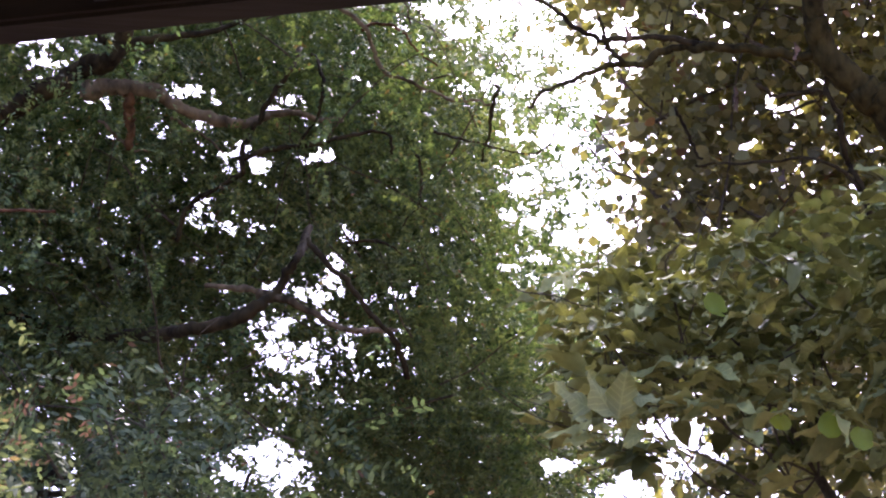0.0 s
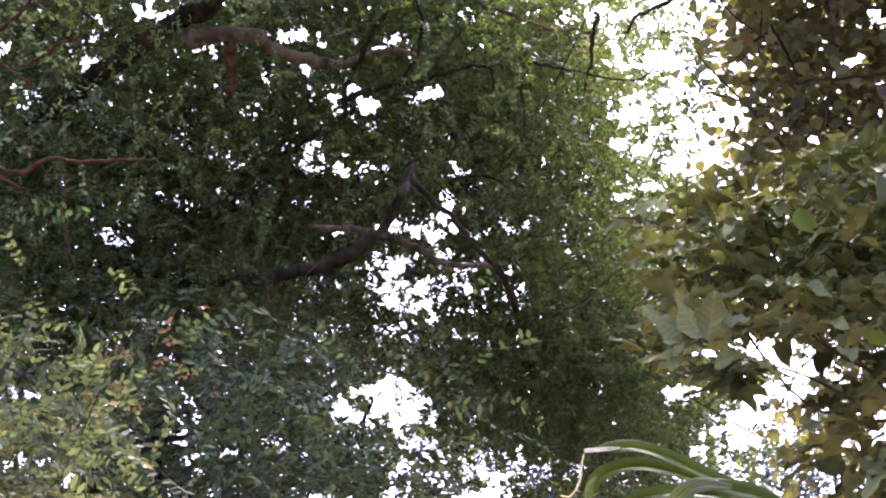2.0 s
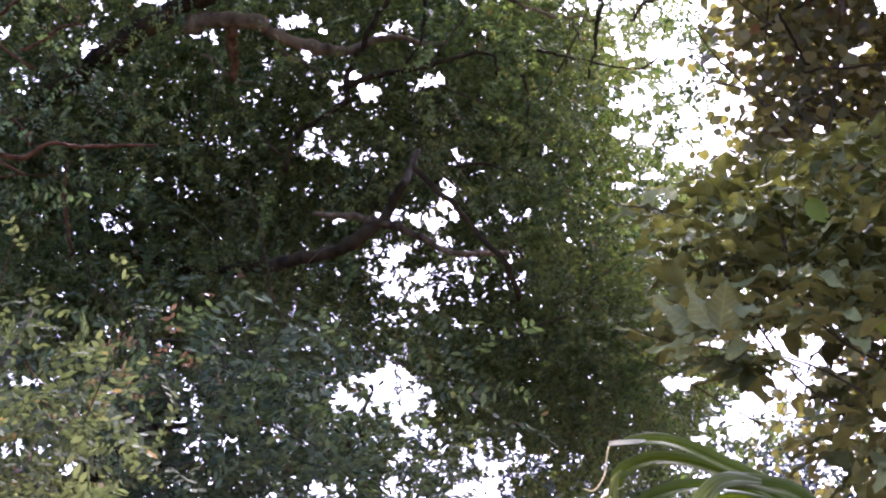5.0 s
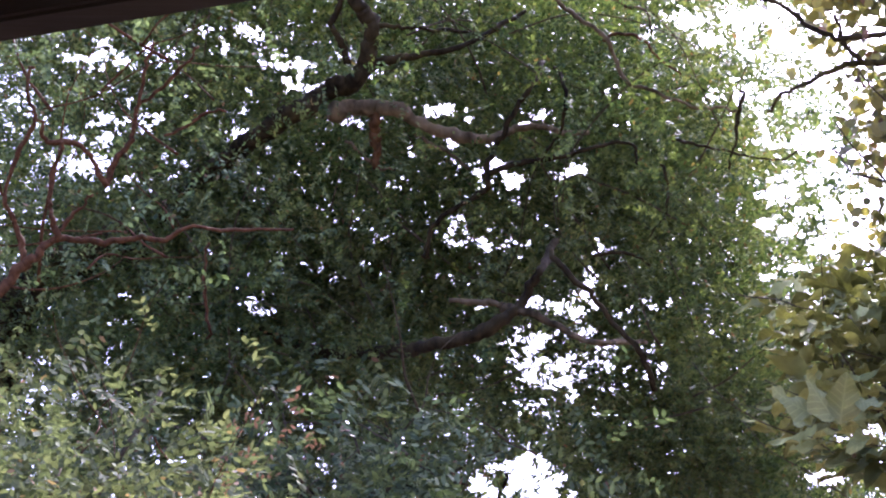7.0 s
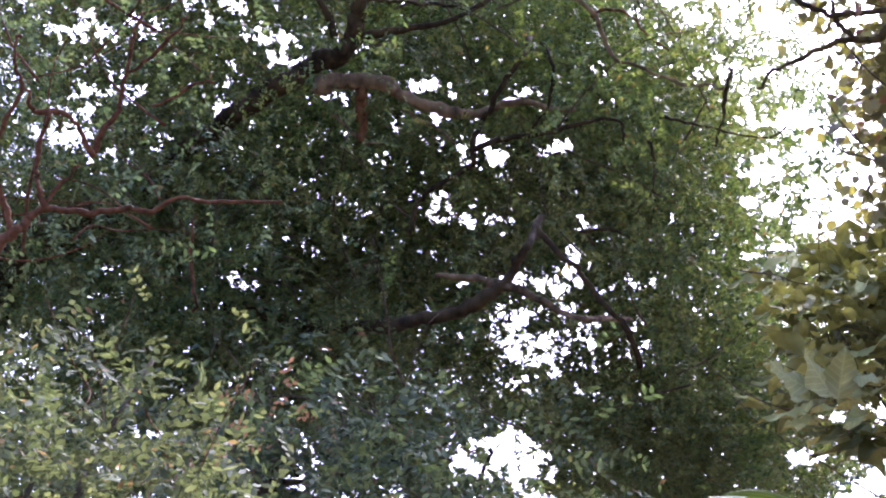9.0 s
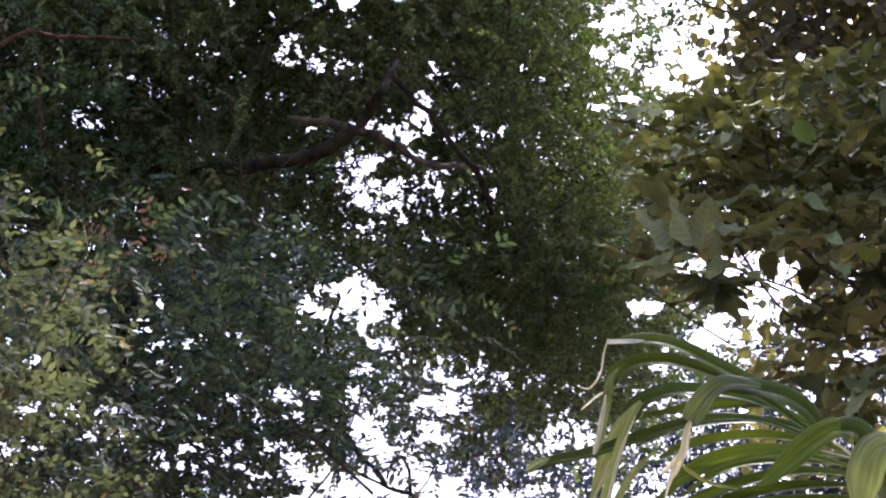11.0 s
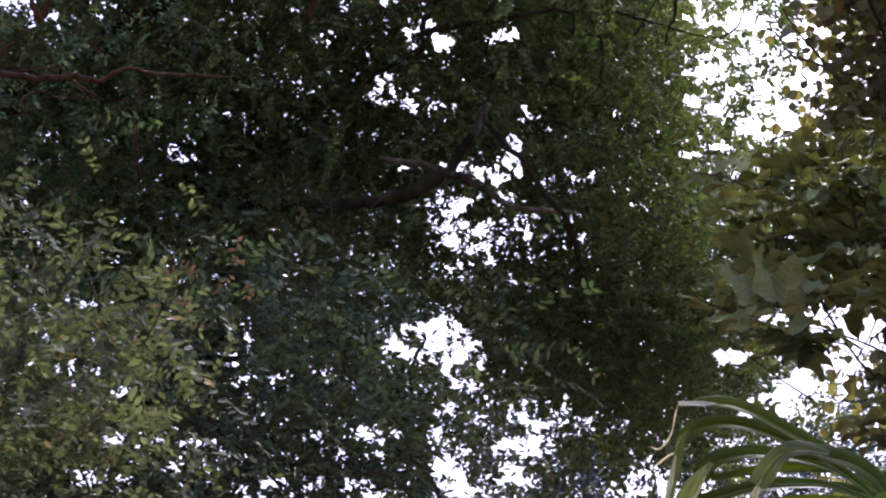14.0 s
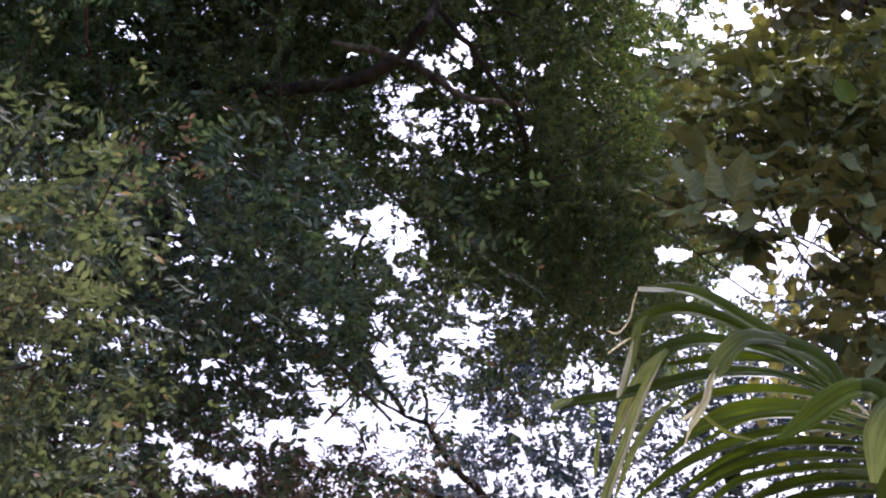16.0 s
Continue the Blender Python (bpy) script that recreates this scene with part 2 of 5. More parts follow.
def limb(parent, name, points, r0, r1, material=None, label="", **kw):
    """A limb through places given by bearing, rise and distance."""
    pts = [spot(*p) for p in points]
    v, f = tube(pts, r0, r1, rough=0.010, **kw)
    return mesh_object(name, v, f, material or BARK, parent, label)


DIAMOND = np.array([(0, 0), (0.42, 0.5), (1, 0.0), (0.42, -0.5)])
OVAL = np.array([(0, 0), (0.2, 0.36), (0.55, 0.5), (1, 0.0), (0.55, -0.5), (0.2, -0.36)])


def leaflet_frond(pairs, length, ll, lw, rng):
    """One feather leaf along +x: 6 vertices for every leaflet, drooping in pairs. Returns (leaflets, 6, 3)."""
    out = []
    bend, sag = rng.normal() * 0.18, rng.uniform(0.08, 0.4)
    for i in range(pairs):
        x = length * (0.18 + 0.82 * (i + 0.5) / pairs)
        for s in (-1, 1):
            if rng.uniform() < 0.1:
                continue
            k = ll * rng.uniform(0.6, 1.2) * (1.0 - 0.3 * abs(i / pairs - 0.5))
            ang = s * radians(rng.uniform(46, 80))
            d = np.array((math.cos(ang), math.sin(ang), rng.uniform(-0.6, 0.1)))
            d /= np.linalg.norm(d)
            nrm = np.array((rng.normal() * 0.36, -s * 0.2 + rng.normal() * 0.36, 1.0))
            w = np.cross(nrm, d); w /= np.linalg.norm(w)
            base = np.array((x + rng.normal() * 0.12 * ll, bend * length * (x / length) ** 2, -sag * length * (x / length) ** 2))
            outline = DIAMOND if pairs > 9 else OVAL
            out.append(base + k * outline[:, :1] * d + lw * outline[:, 1:] * w)
    return np.array(out)


def rotations(n, rng, tilt):
    """Random turns about z with a tilt of the leaf's plane."""
    yaw = rng.uniform(0, 2 * np.pi, n)
    pitch = rng.normal(-0.25, tilt, n)
    roll = rng.normal(0, tilt, n)
    cy, sy, cp, sp, cr, sr = np.cos(yaw), np.sin(yaw), np.cos(pitch), np.sin(pitch), np.cos(roll), np.sin(roll)
    z = np.zeros(n); o = np.ones(n)
    Rz = np.stack((cy, -sy, z, sy, cy, z, z, z, o), -1).reshape(n, 3, 3)
    Ry = np.stack((cp, z, -sp, z, o, z, sp, z, cp), -1).reshape(n, 3, 3)
    Rx = np.stack((o, z, z, z, cr, -sr, z, sr, cr), -1).reshape(n, 3, 3)
    return Rz @ Ry @ Rx


WAVES = np.random.default_rng(5).normal(size=(22, 2)) * np.linspace(1.2, 15.0, 22)[:, None]
PHASE = np.random.default_rng(6).uniform(0, 6.28, 22)


def ripple(az, el):
    """Uneven noise over bearings and rises, about -1 to 1, coarse and fine."""
    return sum(np.sin(az * w[0] + el * w[1] + p) for w, p in zip(WAVES, PHASE)) / 3.9


def sight(p):
    """Bearing and rise at which leaves at p stand before the far crown, for one standing a step to the left."""
    stand = EYE + np.array((-0.08, 0.02, 0.0))
    v = p - stand
    return bearing(stand + v * (8.5 / np.linalg.norm(v, axis=-1))[..., None])[:2]


def openness(az, el, gaps, thin=()):
    """How open the crown is towards that bearing: 1 in the middle of an opening, ragged at its rim."""
    o = np.zeros_like(az)
    rag = ripple(az, el)
    for g in gaps:
        q = ((az - g[0]) / g[2]) ** 2 + ((el - g[1]) / g[3]) ** 2
        o = np.maximum(o, np.clip(1.5 - 1.05 * q + 0.85 * rag * (q < 3), 0, 1) * (q < 2.6))
    for g in thin:
        q = ((az - g[0]) / g[2]) ** 2 + ((el - g[1]) / g[3]) ** 2
        o = np.maximum(o, np.clip(1.6 - 1.2 * q, 0, 1) * np.clip(0.50 + 1.0 * rag, 0, 0.96))
    return np.maximum(o, np.clip(1.1 * rag - 1.05, 0, 0.7))


def leaf_cloud(name, quads, material, parent, label=""):
    """Many leaves of k corners joined into one mesh."""
    n, k, _ = quads.shape
    me = bpy.data.meshes.new(name)
    me.vertices.add(n * k)
    me.vertices.foreach_set("co", quads.reshape(-1).astype(np.float32))
    me.loops.add(n * k)
    me.loops.foreach_set("vertex_index", np.arange(n * k, dtype=np.int32))
    me.polygons.add(n)
    me.polygons.foreach_set("loop_start", np.arange(0, n * k, k, dtype=np.int32))
    me.update(calc_edges=True)
    me.validate()
    me.materials.append(material)
    ob = new(name, me)
    ob.parent = parent
    tagged(ob, label, kind="stuff")
    return ob


def crown(parent, material, region, gaps, count, cluster, frond, seed, tilt=0.55, spread=0.22, name="crown", label="", thin=(), clear=0.985, singles=0, flat=1.0):
    """Leaves in clusters through a region: bearings, rises and distances, where region() says how likely a cluster is."""
    rng = np.random.default_rng(seed)
    az0, az1, el0, el1, d0, d1 = region["box"]
    n = int(count)
    az, el, d = rng.uniform(az0, az1, n), rng.uniform(el0, el1, n), rng.uniform(d0 ** 3, d1 ** 3, n) ** (1 / 3)
    keep = rng.uniform(size=n) < region["likely"](az, el) * (1 - 0.85 * openness(*sight(spot(az, el, d)), gaps, thin))
    c = spot(az[keep], el[keep], d[keep])
    m = len(c) * cluster
    pos = np.repeat(c, cluster, 0) + rng.normal(size=(m, 3)) * spread * np.array((1.0, 1.0, flat))
    kinds = [leaflet_frond(*frond, rng) for _ in range(6)]
    R = rotations(m, rng, tilt)
    size = rng.uniform(0.7, 1.2, m)
    out = []
    a, e, dist = bearing(pos)
    alone = np.zeros(m, bool)
    if singles:
        order = np.argsort(dist + 9 * (openness(a, e, gaps, thin) > 0.15) + 9 * (a < -15))[:singles]
        alone[order] = True
        shapes = []
        for k in kinds:
            me = bpy.data.meshes.new("leaf")
            stalk = k[np.argsort(k[:, 0, 0]), 0]
            stalk = np.vstack(((0, 0, 0), stalk))
            thick = 0.03 * frond[2] + 0 * stalk
            thick[:, 0] = thick[:, 2] = 0
            lines = np.concatenate((stalk - thick, stalk + thick))
            h, b = len(stalk), len(k) * 6
            me.from_pydata([tuple(v) for v in np.vstack((k.reshape(-1, 3), lines))], [], [tuple(range(6 * i, 6 * i + 6)) for i in range(len(k))] + [(b + i, b + i + 1, b + h + i + 1, b + h + i) for i in range(h - 1)])
            me.materials.append(material)
            shapes.append(me)
        for i in order:
            ob = new("leaf", shapes[i % 6])
            ob.parent = parent
            ob.matrix_basis = Matrix.LocRotScale(Vector(pos[i]), Matrix([list(r) for r in R[i]]).to_quaternion(), Vector((1, 1, 1)) * float(size[i]))
    for i, k in enumerate(kinds):
        s = (np.arange(m) % 6 == i) & ~alone
        q = np.einsum("nij,lkj->nlki", R[s], k) * size[s][:, None, None, None] + pos[s][:, None, None]
        out.append(q.reshape(-1, k.shape[1], 3))
    q = np.concatenate(out)
    a, e = sight(q.mean(1))
    drop = openness(a, e, gaps, thin) * clear
    q = q[rng.uniform(size=len(q)) > drop]
    return leaf_cloud(name, q, material, parent, label)


def ramp01(x, a, b):
    return np.clip((x - a) / (b - a), 0, 1)


def twigs(parent, material, box, count, radius, length, seed, label="", rise=0.7):
    """Thin crooked twigs through a crown, joined."""
    rng = np.random.default_rng(seed)
    vs, fs = [], []
    for k in range(count):
        p = spot(rng.uniform(box[0], box[1]), rng.uniform(box[2], box[3]), rng.uniform(box[4], box[5]))
        d = np.array((rng.normal(), rng.normal() * 0.6, rng.normal(rise, 0.5))); d /= np.linalg.norm(d)
        pts = [p]
        L = length * rng.uniform(0.5, 1.3)
        for i in range(4):
            d = d + rng.normal(size=3) * 0.22; d /= np.linalg.norm(d)
            pts.append(pts[-1] + d * L / 4)
        v, f = tube(pts, radius * rng.uniform(0.6, 1.4), radius * 0.3, sides=5, per=3, rng=rng)
        o = len(vs)
        vs += list(v); fs += [tuple(o + i for i in q) for q in f]
    return tagged(mesh_object("twig_network", vs, fs, material, parent, label), kind="stuff")


# ---- setting: ground, porch ----
bm = bmesh.new()
bmesh.ops.create_grid(bm, x_segments=60, y_segments=60, size=400)
for v in bm.verts:
    r = v.co.length
    v.co.z = 0.0 if r < 25 else 0.6 * noise.noise(v.co * 0.03) * min(1, (r - 25) / 60)
ground = part("ground", bm, EARTH, None)
tagged(ground, "bare brown earth under the trees", "ground", kind="structure")

EAVE = np.array((0.0, 0.95, 2.1593))
ALONG = np.array((1.0, -0.3154, 0.0)); ALONG /= np.linalg.norm(ALONG)
INWARD = np.array((ALONG[1], -ALONG[0], 0.0))
if INWARD[1] > 0:
    INWARD = -INWARD


def board(name, a, b, thick, high, rise, material, parent, label="", lift=0.0, bevel=0.003):
    """A plank from a to b along the eave, thick across, high upwards, tilted by rise over its thickness."""
    bm = bmesh.new()
    for s in (a, b):
        for w in (0.0, thick):
            for h in (0.0, high):
                p = EAVE + ALONG * s + INWARD * w + np.array((0, 0, lift + h + rise * w))
                bm.verts.new(p)
    bm.verts.ensure_lookup_table()
    bmesh.ops.convex_hull(bm, input=bm.verts)
    bmesh.ops.bevel(bm, geom=[e for e in bm.edges if e.calc_face_angle(0) > 0.5], offset=bevel, segments=2, affect="EDGES")
    return part(name, bm, material, parent, label)


roof = thing("porch_roof", "dark brown boarded porch roof with a wooden fascia", "roof")
tagged(roof, kind="structure")
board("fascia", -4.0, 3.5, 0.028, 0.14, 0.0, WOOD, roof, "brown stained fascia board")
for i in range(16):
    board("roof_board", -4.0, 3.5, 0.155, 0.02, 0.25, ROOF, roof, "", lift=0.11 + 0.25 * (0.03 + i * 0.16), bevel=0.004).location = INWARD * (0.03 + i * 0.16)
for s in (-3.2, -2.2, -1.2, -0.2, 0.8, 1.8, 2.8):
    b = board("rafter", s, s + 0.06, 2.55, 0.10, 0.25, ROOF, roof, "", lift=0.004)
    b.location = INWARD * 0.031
bm = bmesh.new()
bmesh.ops.create_cube(bm, size=1.0, matrix=Matrix.LocRotScale((-0.2, -1.75, 1.4), Euler((0, 0, math.atan2(ALONG[1], ALONG[0]))), Vector((8.0, 0.2, 2.8))))
wall = tagged(part("wall_south", bm, PLASTER, None), "pale plastered house wall behind the porch", "wall", kind="structure")
bm = bmesh.new()
bmesh.ops.create_cube(bm, size=1.0, matrix=Matrix.LocRotScale((-0.1, -0.45, 0.06), Euler((0, 0, math.atan2(ALONG[1], ALONG[0]))), Vector((8.0, 2.4, 0.12))))
bmesh.ops.bevel(bm, geom=bm.edges[:], offset=0.01, segments=2, affect="EDGES")
tagged(part("floor", bm, CONCRETE, None), "grey concrete porch floor", "floor", kind="structure")

# ---- the great feathery tree ----
SKY_RIGHT = [(10.7, 28.7, 0.94, 0.35), (9.0, 28.1, 0.56, 0.31), (8.5, 28.8, 0.75, 0.26), (11.7, 27.9, 0.53, 0.24), (13.8, 28.7, 1.13, 0.38), (13.8, 27.4, 0.75, 0.24), (14.3, 25.5, 0.45, 1.22), (12.1, 24.9, 0.71, 0.35), (10.8, 24.9, 0.56, 0.21), (11.6, 23.6, 1.03, 0.56), (11.2, 23.3, 0.85, 0.21), (13.2, 24.1, 0.66, 1.05), (13.1, 22.9, 0.94, 0.70), (12.2, 22.3, 0.85, 0.52), (12.4, 21.7, 0.66, 0.38), (13.6, 21.8, 0.56, 0.52), (10.5, 22.4, 0.30, 0.16), (10.5, 20.8, 0.38, 0.12), (11.5, 21.0, 0.41, 0.09)]
CROWN_GAPS = [(-5.2, 27.3, 0.41, 0.42), (-4.7, 27.0, 0.38, 0.17), (0.4, 25.3, 0.45, 0.19), (0.1, 26.3, 0.64, 0.28), (0.8, 26.0, 0.26, 0.12), (1.1, 24.3, 0.34, 0.17), (1.7, 24.7, 0.23, 0.12), (2.7, 25.8, 0.26, 0.10), (0.3, 22.8, 0.26, 0.35), (2.2, 24.1, 0.41, 0.24), (4.3, 24.4, 0.41, 0.24), (-1.6, 23.9, 0.19, 0.10)]
LEFT_GAPS = [(-12.0, 27.3, 0.38, 0.24), (-12.6, 26.9, 0.26, 0.19), (-11.6, 27.9, 0.26, 0.21), (-11.9, 25.3, 0.26, 0.16), (-11.5, 25.0, 0.19, 0.16), (-12.2, 24.2, 0.54, 0.18), (-11.4, 24.2, 0.23, 0.12), (-9.2, 24.0, 0.23, 0.11), (-6.0, 27.8, 0.26, 0.13), (-10.6, 23.8, 0.20, 0.10), (-6.8, 25.3, 0.16, 0.11)]
FORK_GAPS = [(2.98, 20.27, 0.55, 0.26), (3.70, 20.08, 0.55, 0.26), (4.30, 20.02, 0.50, 0.30), (4.75, 20.55, 0.42, 0.50), (4.82, 21.25, 0.34, 0.40), (2.88, 19.00, 0.33, 0.31), (2.90, 18.45, 0.33, 0.35), (2.85, 17.80, 0.39, 0.31), (3.75, 17.75, 0.39, 0.26), (3.50, 18.30, 0.23, 0.16), (3.30, 17.35, 0.39, 0.20), (5.30, 18.30, 0.20, 0.16), (5.00, 22.20, 0.23, 0.17), (1.20, 20.20, 0.25, 0.07), (6.70, 18.70, 0.15, 0.10), (7.00, 18.20, 0.09, 0.05), (7.90, 22.00, 0.25, 0.21)]
LOW_GAPS = [(1.8, 14.8, 0.99, 0.59), (2.6, 15.1, 0.66, 0.59), (3.2, 14.4, 0.75, 0.71), (3.5, 13.6, 0.56, 0.42), (1.1, 14.9, 0.33, 0.25), (3.7, 13.1, 0.61, 0.20), (2.7, 12.7, 0.61, 0.19), (5.8, 12.35, 1.15, 0.85), (6.1, 12.5, 0.61, 0.34), (4.9, 10.9, 0.43, 0.42), (5.3, 10.7, 0.51, 0.25), (3.2, 11.0, 0.70, 0.37), (0.0, 11.9, 0.51, 0.42), (-0.3, 11.4, 0.29, 0.19), (0.6, 11.4, 0.33, 0.19), (6.5, 12.5, 0.24, 0.17), (3.2, 12.4, 0.47, 0.12)]
LAND_GAPS = [(0.7, 8.5, 1.51, 0.60), (2.0, 9.1, 1.30, 0.72), (2.4, 8.3, 1.30, 0.72), (3.6, 8.6, 1.30, 0.97), (4.1, 9.5, 0.86, 0.48), (4.8, 9.0, 0.86, 0.60), (5.5, 9.2, 0.95, 0.40), (4.0, 10.0, 0.74, 0.24), (1.3, 9.7, 0.78, 0.24), (-1.4, 7.3, 0.91, 0.68), (-2.5, 8.1, 0.44, 0.28), (-3.8, 8.0, 0.78, 0.28), (-3.3, 7.5, 0.56, 0.24), (4.9, 7.2, 1.51, 0.32), (5.9, 8.1, 0.47, 0.28), (4.3, 7.5, 0.64, 0.28), (0.3, 10.4, 0.52, 0.28), (7.3, 6.9, 0.52, 0.32), (5.9, 10.0, 0.44, 0.20), (-1.2, 6.7, 0.78, 0.40)]
RIGHT_LOW = [(14.8, 15.8, 0.61, 0.47), (15.7, 14.9, 0.66, 0.39), (14.6, 14.3, 0.94, 0.35), (15.3, 14.5, 0.56, 0.26), (13.8, 13.8, 0.70, 0.35), (13.1, 13.1, 0.75, 0.35), (12.7, 12.9, 0.51, 0.21), (13.0, 15.8, 0.61, 0.15), (11.8, 14.7, 0.47, 0.24), (12.4, 12.8, 0.47, 0.26), (15.6, 13.7, 0.43, 0.26), (16.3, 15.7, 0.33, 0.65)]
THIN_HIGH = [(4.1, 24.4, 0.94, 0.42), (3.0, 26.3, 0.85, 0.38), (0.1, 26.4, 1.13, 0.59), (1.9, 24.0, 0.85, 0.31), (1.3, 25.2, 0.75, 0.35), (1.4, 22.2, 0.68, 0.45), (0.3, 22.6, 0.75, 0.59), (2.2, 22.0, 1.13, 0.35), (-3.6, 21.0, 0.68, 0.31), (-1.8, 20.7, 0.45, 0.17), (-1.2, 25.3, 0.68, 0.28), (-3.2, 25.8, 0.64, 0.28), (5.2, 23.0, 0.56, 0.28), (9.8, 26.4, 1.13, 0.52), (11.3, 26.4, 1.13, 0.79), (10.1, 25.2, 1.13, 0.49), (12.4, 26.2, 0.75, 0.70), (8.2, 21.9, 0.94, 0.45), (10.9, 28.2, 1.50, 0.79), (-1.6, 24.0, 0.56, 0.28), (5.8, 19.9, 0.56, 0.35), (6.2, 23.7, 0.56, 0.24), (1.2, 20.2, 0.56, 0.21), (-0.5, 26.7, 0.56, 0.28)]
THIN_LEFT = [(-11.9, 27.3, 1.50, 0.96), (-9.8, 27.7, 0.75, 0.59), (-7.9, 28.0, 0.75, 0.42), (-6.0, 27.7, 0.75, 0.38), (-11.7, 25.2, 0.94, 0.77), (-12.2, 24.2, 1.31, 0.42), (-9.0, 24.2, 0.94, 0.35), (-10.3, 23.7, 0.75, 0.35), (-12.4, 22.6, 0.75, 0.35), (-6.9, 25.3, 0.64, 0.42), (-6.9, 26.4, 0.45, 0.49), (-10.4, 25.7, 0.75, 0.63), (-4.8, 27.1, 0.94, 0.42), (-6.0, 20.2, 1.13, 0.45), (-10.3, 19.3, 0.75, 0.35), (-10.2, 20.3, 0.75, 0.28), (-6.8, 28.5, 0.75, 0.35), (-8.5, 28.6, 0.94, 0.28), (-10.2, 22.9, 0.56, 0.31)]
THIN_FORK = [(4.1, 18.5, 1.31, 1.05), (2.9, 18.9, 1.13, 1.22), (4.0, 19.2, 1.13, 0.70), (3.2, 17.6, 1.31, 0.70), (5.2, 21.6, 0.75, 0.70), (6.7, 18.4, 0.94, 0.63), (5.6, 19.1, 0.75, 0.52), (6.9, 19.8, 0.49, 0.31), (3.8, 20.8, 0.56, 0.38), (7.2, 17.4, 0.75, 0.45), (8.0, 15.6, 0.94, 0.52), (5.4, 17.8, 0.75, 0.52), (1.6, 19.9, 0.75, 0.28)]
THIN_LOW = [(2.0, 14.3, 1.50, 0.87), (3.0, 12.6, 1.31, 0.70), (3.2, 10.9, 1.13, 0.70), (-0.2, 11.7, 1.31, 0.70), (5.6, 11.8, 1.69, 1.05), (7.0, 11.3, 1.31, 1.22), (7.9, 12.3, 1.13, 0.87), (6.5, 9.4, 1.13, 1.05), (-3.8, 14.7, 0.56, 0.87), (-4.0, 14.0, 0.75, 0.70), (-2.9, 13.3, 1.13, 0.52), (-9.9, 13.8, 1.13, 0.70), (-8.4, 15.4, 1.13, 0.35), (-9.3, 13.3, 1.13, 0.70), (-7.1, 12.6, 0.75, 0.52), (-5.0, 10.5, 0.94, 0.63), (-7.9, 10.1, 1.13, 0.42), (-2.4, 9.9, 1.31, 0.70), (0.0, 10.0, 1.50, 0.70), (-7.0, 11.4, 1.13, 0.35), (-5.8, 7.7, 1.50, 0.87), (-8.7, 11.2, 0.75, 0.21), (-4.9, 11.4, 0.75, 0.21)]
THIN_LAND = [(-1.1, 8.4, 1.31, 1.40), (-3.5, 8.0, 1.69, 0.70), (0.3, 9.4, 1.50, 0.63), (4.1, 10.0, 1.13, 0.52), (7.1, 8.3, 1.13, 1.05), (8.7, 8.8, 1.31, 1.05), (9.2, 10.6, 1.13, 0.87), (1.4, 7.3, 2.63, 0.52), (4.8, 7.8, 0.94, 0.28), (-2.6, 7.0, 1.13, 0.52), (-6.0, 6.9, 1.31, 0.52), (-7.3, 8.5, 0.94, 0.70), (8.0, 7.1, 1.13, 0.52)]
THIN = THIN_HIGH + THIN_LEFT + THIN_FORK + THIN_LOW

tree = thing("rain_tree", "tall spreading feathery-leaved tree with dark gnarled limbs", "tree", at=(0, 0, 0))
trunk_foot = np.array((-3.2, 9.2, 0.0))
v, f = tube([trunk_foot - (0, 0, 0.2), trunk_foot + (0.1, 0.05, 1.5), trunk_foot + (0.35, 0.1, 3.2), spot(-14.0, 19.0, 9.5), spot(-9.98, 22.06, 9.4)], 0.34, 0.085, sides=14)
mesh_object("trunk", v, f, BARK, tree, "thick furrowed trunk")
limb(tree, "limb", [(-9.98, 22.06, 9.4), (-8.60, 23.70, 9.2), (-6.79, 24.97, 8.6), (-5.20, 25.97, 8.2), (-4.16, 26.66, 8.2), (-3.36, 27.15, 8.2), (-2.83, 27.77, 8.2), (-2.55, 28.57, 8.2), (-2.76, 29.20, 8.2), (-3.10, 29.62, 8.2), (-3.69, 30.63, 8.3)], 0.052, 0.034, BARK)
# Limbs in the paler bark carry their sunlight as colour.
limb(tree, "limb", [(-3.86, 26.22, 8.2), (-2.80, 26.38, 8.2), (-1.63, 26.19, 8.2), (-0.85, 25.85, 8.2), (0.12, 25.59, 8.2), (1.18, 25.45, 8.2), (2.34, 25.63, 8.3), (3.40, 25.71, 8.4), (4.94, 25.51, 8.8)], 0.04, 0.012, BARK_LIT, "mottled limb, paled as if sunlit")
limb(tree, "limb", [(-2.50, 26.18, 8.2), (-2.38, 25.57, 8.2), (-2.31, 25.05, 8.2), (-2.26, 24.48, 8.2)], 0.024, 0.02, BARK_LIT_ORANGE, "broken stub coloured as if lit orange")
limb(tree, "branch", [(-3.88, 28.83, 8.2), (-3.58, 28.27, 8.2), (-3.18, 27.69, 8.2)], 0.013, 0.016)
limb(tree, "branch", [(-3.88, 30.28, 8.3), (-3.65, 29.43, 8.2), (-3.88, 28.83, 8.2)], 0.012, 0.013)
limb(tree, "limb", [(-2.66, 27.48, 8.2), (-1.85, 27.82, 8.2), (-0.87, 27.95, 8.2), (0.32, 28.18, 8.2), (1.70, 28.61, 8.3), (2.90, 29.28, 8.4)], 0.022, 0.009)
limb(tree, "branch", [(-2.65, 28.94, 8.2), (-1.66, 28.84, 8.2), (-0.48, 28.83, 8.2), (0.51, 28.66, 8.3), (1.50, 28.41, 8.4)], 0.012, 0.006)
limb(tree, "branch", [(-3.35, 25.29, 8.2), (-2.77, 24.87, 8.2), (-2.22, 24.44, 8.2), (-1.61, 24.45, 8.2)], 0.008, 0.006, BARK_LIT)
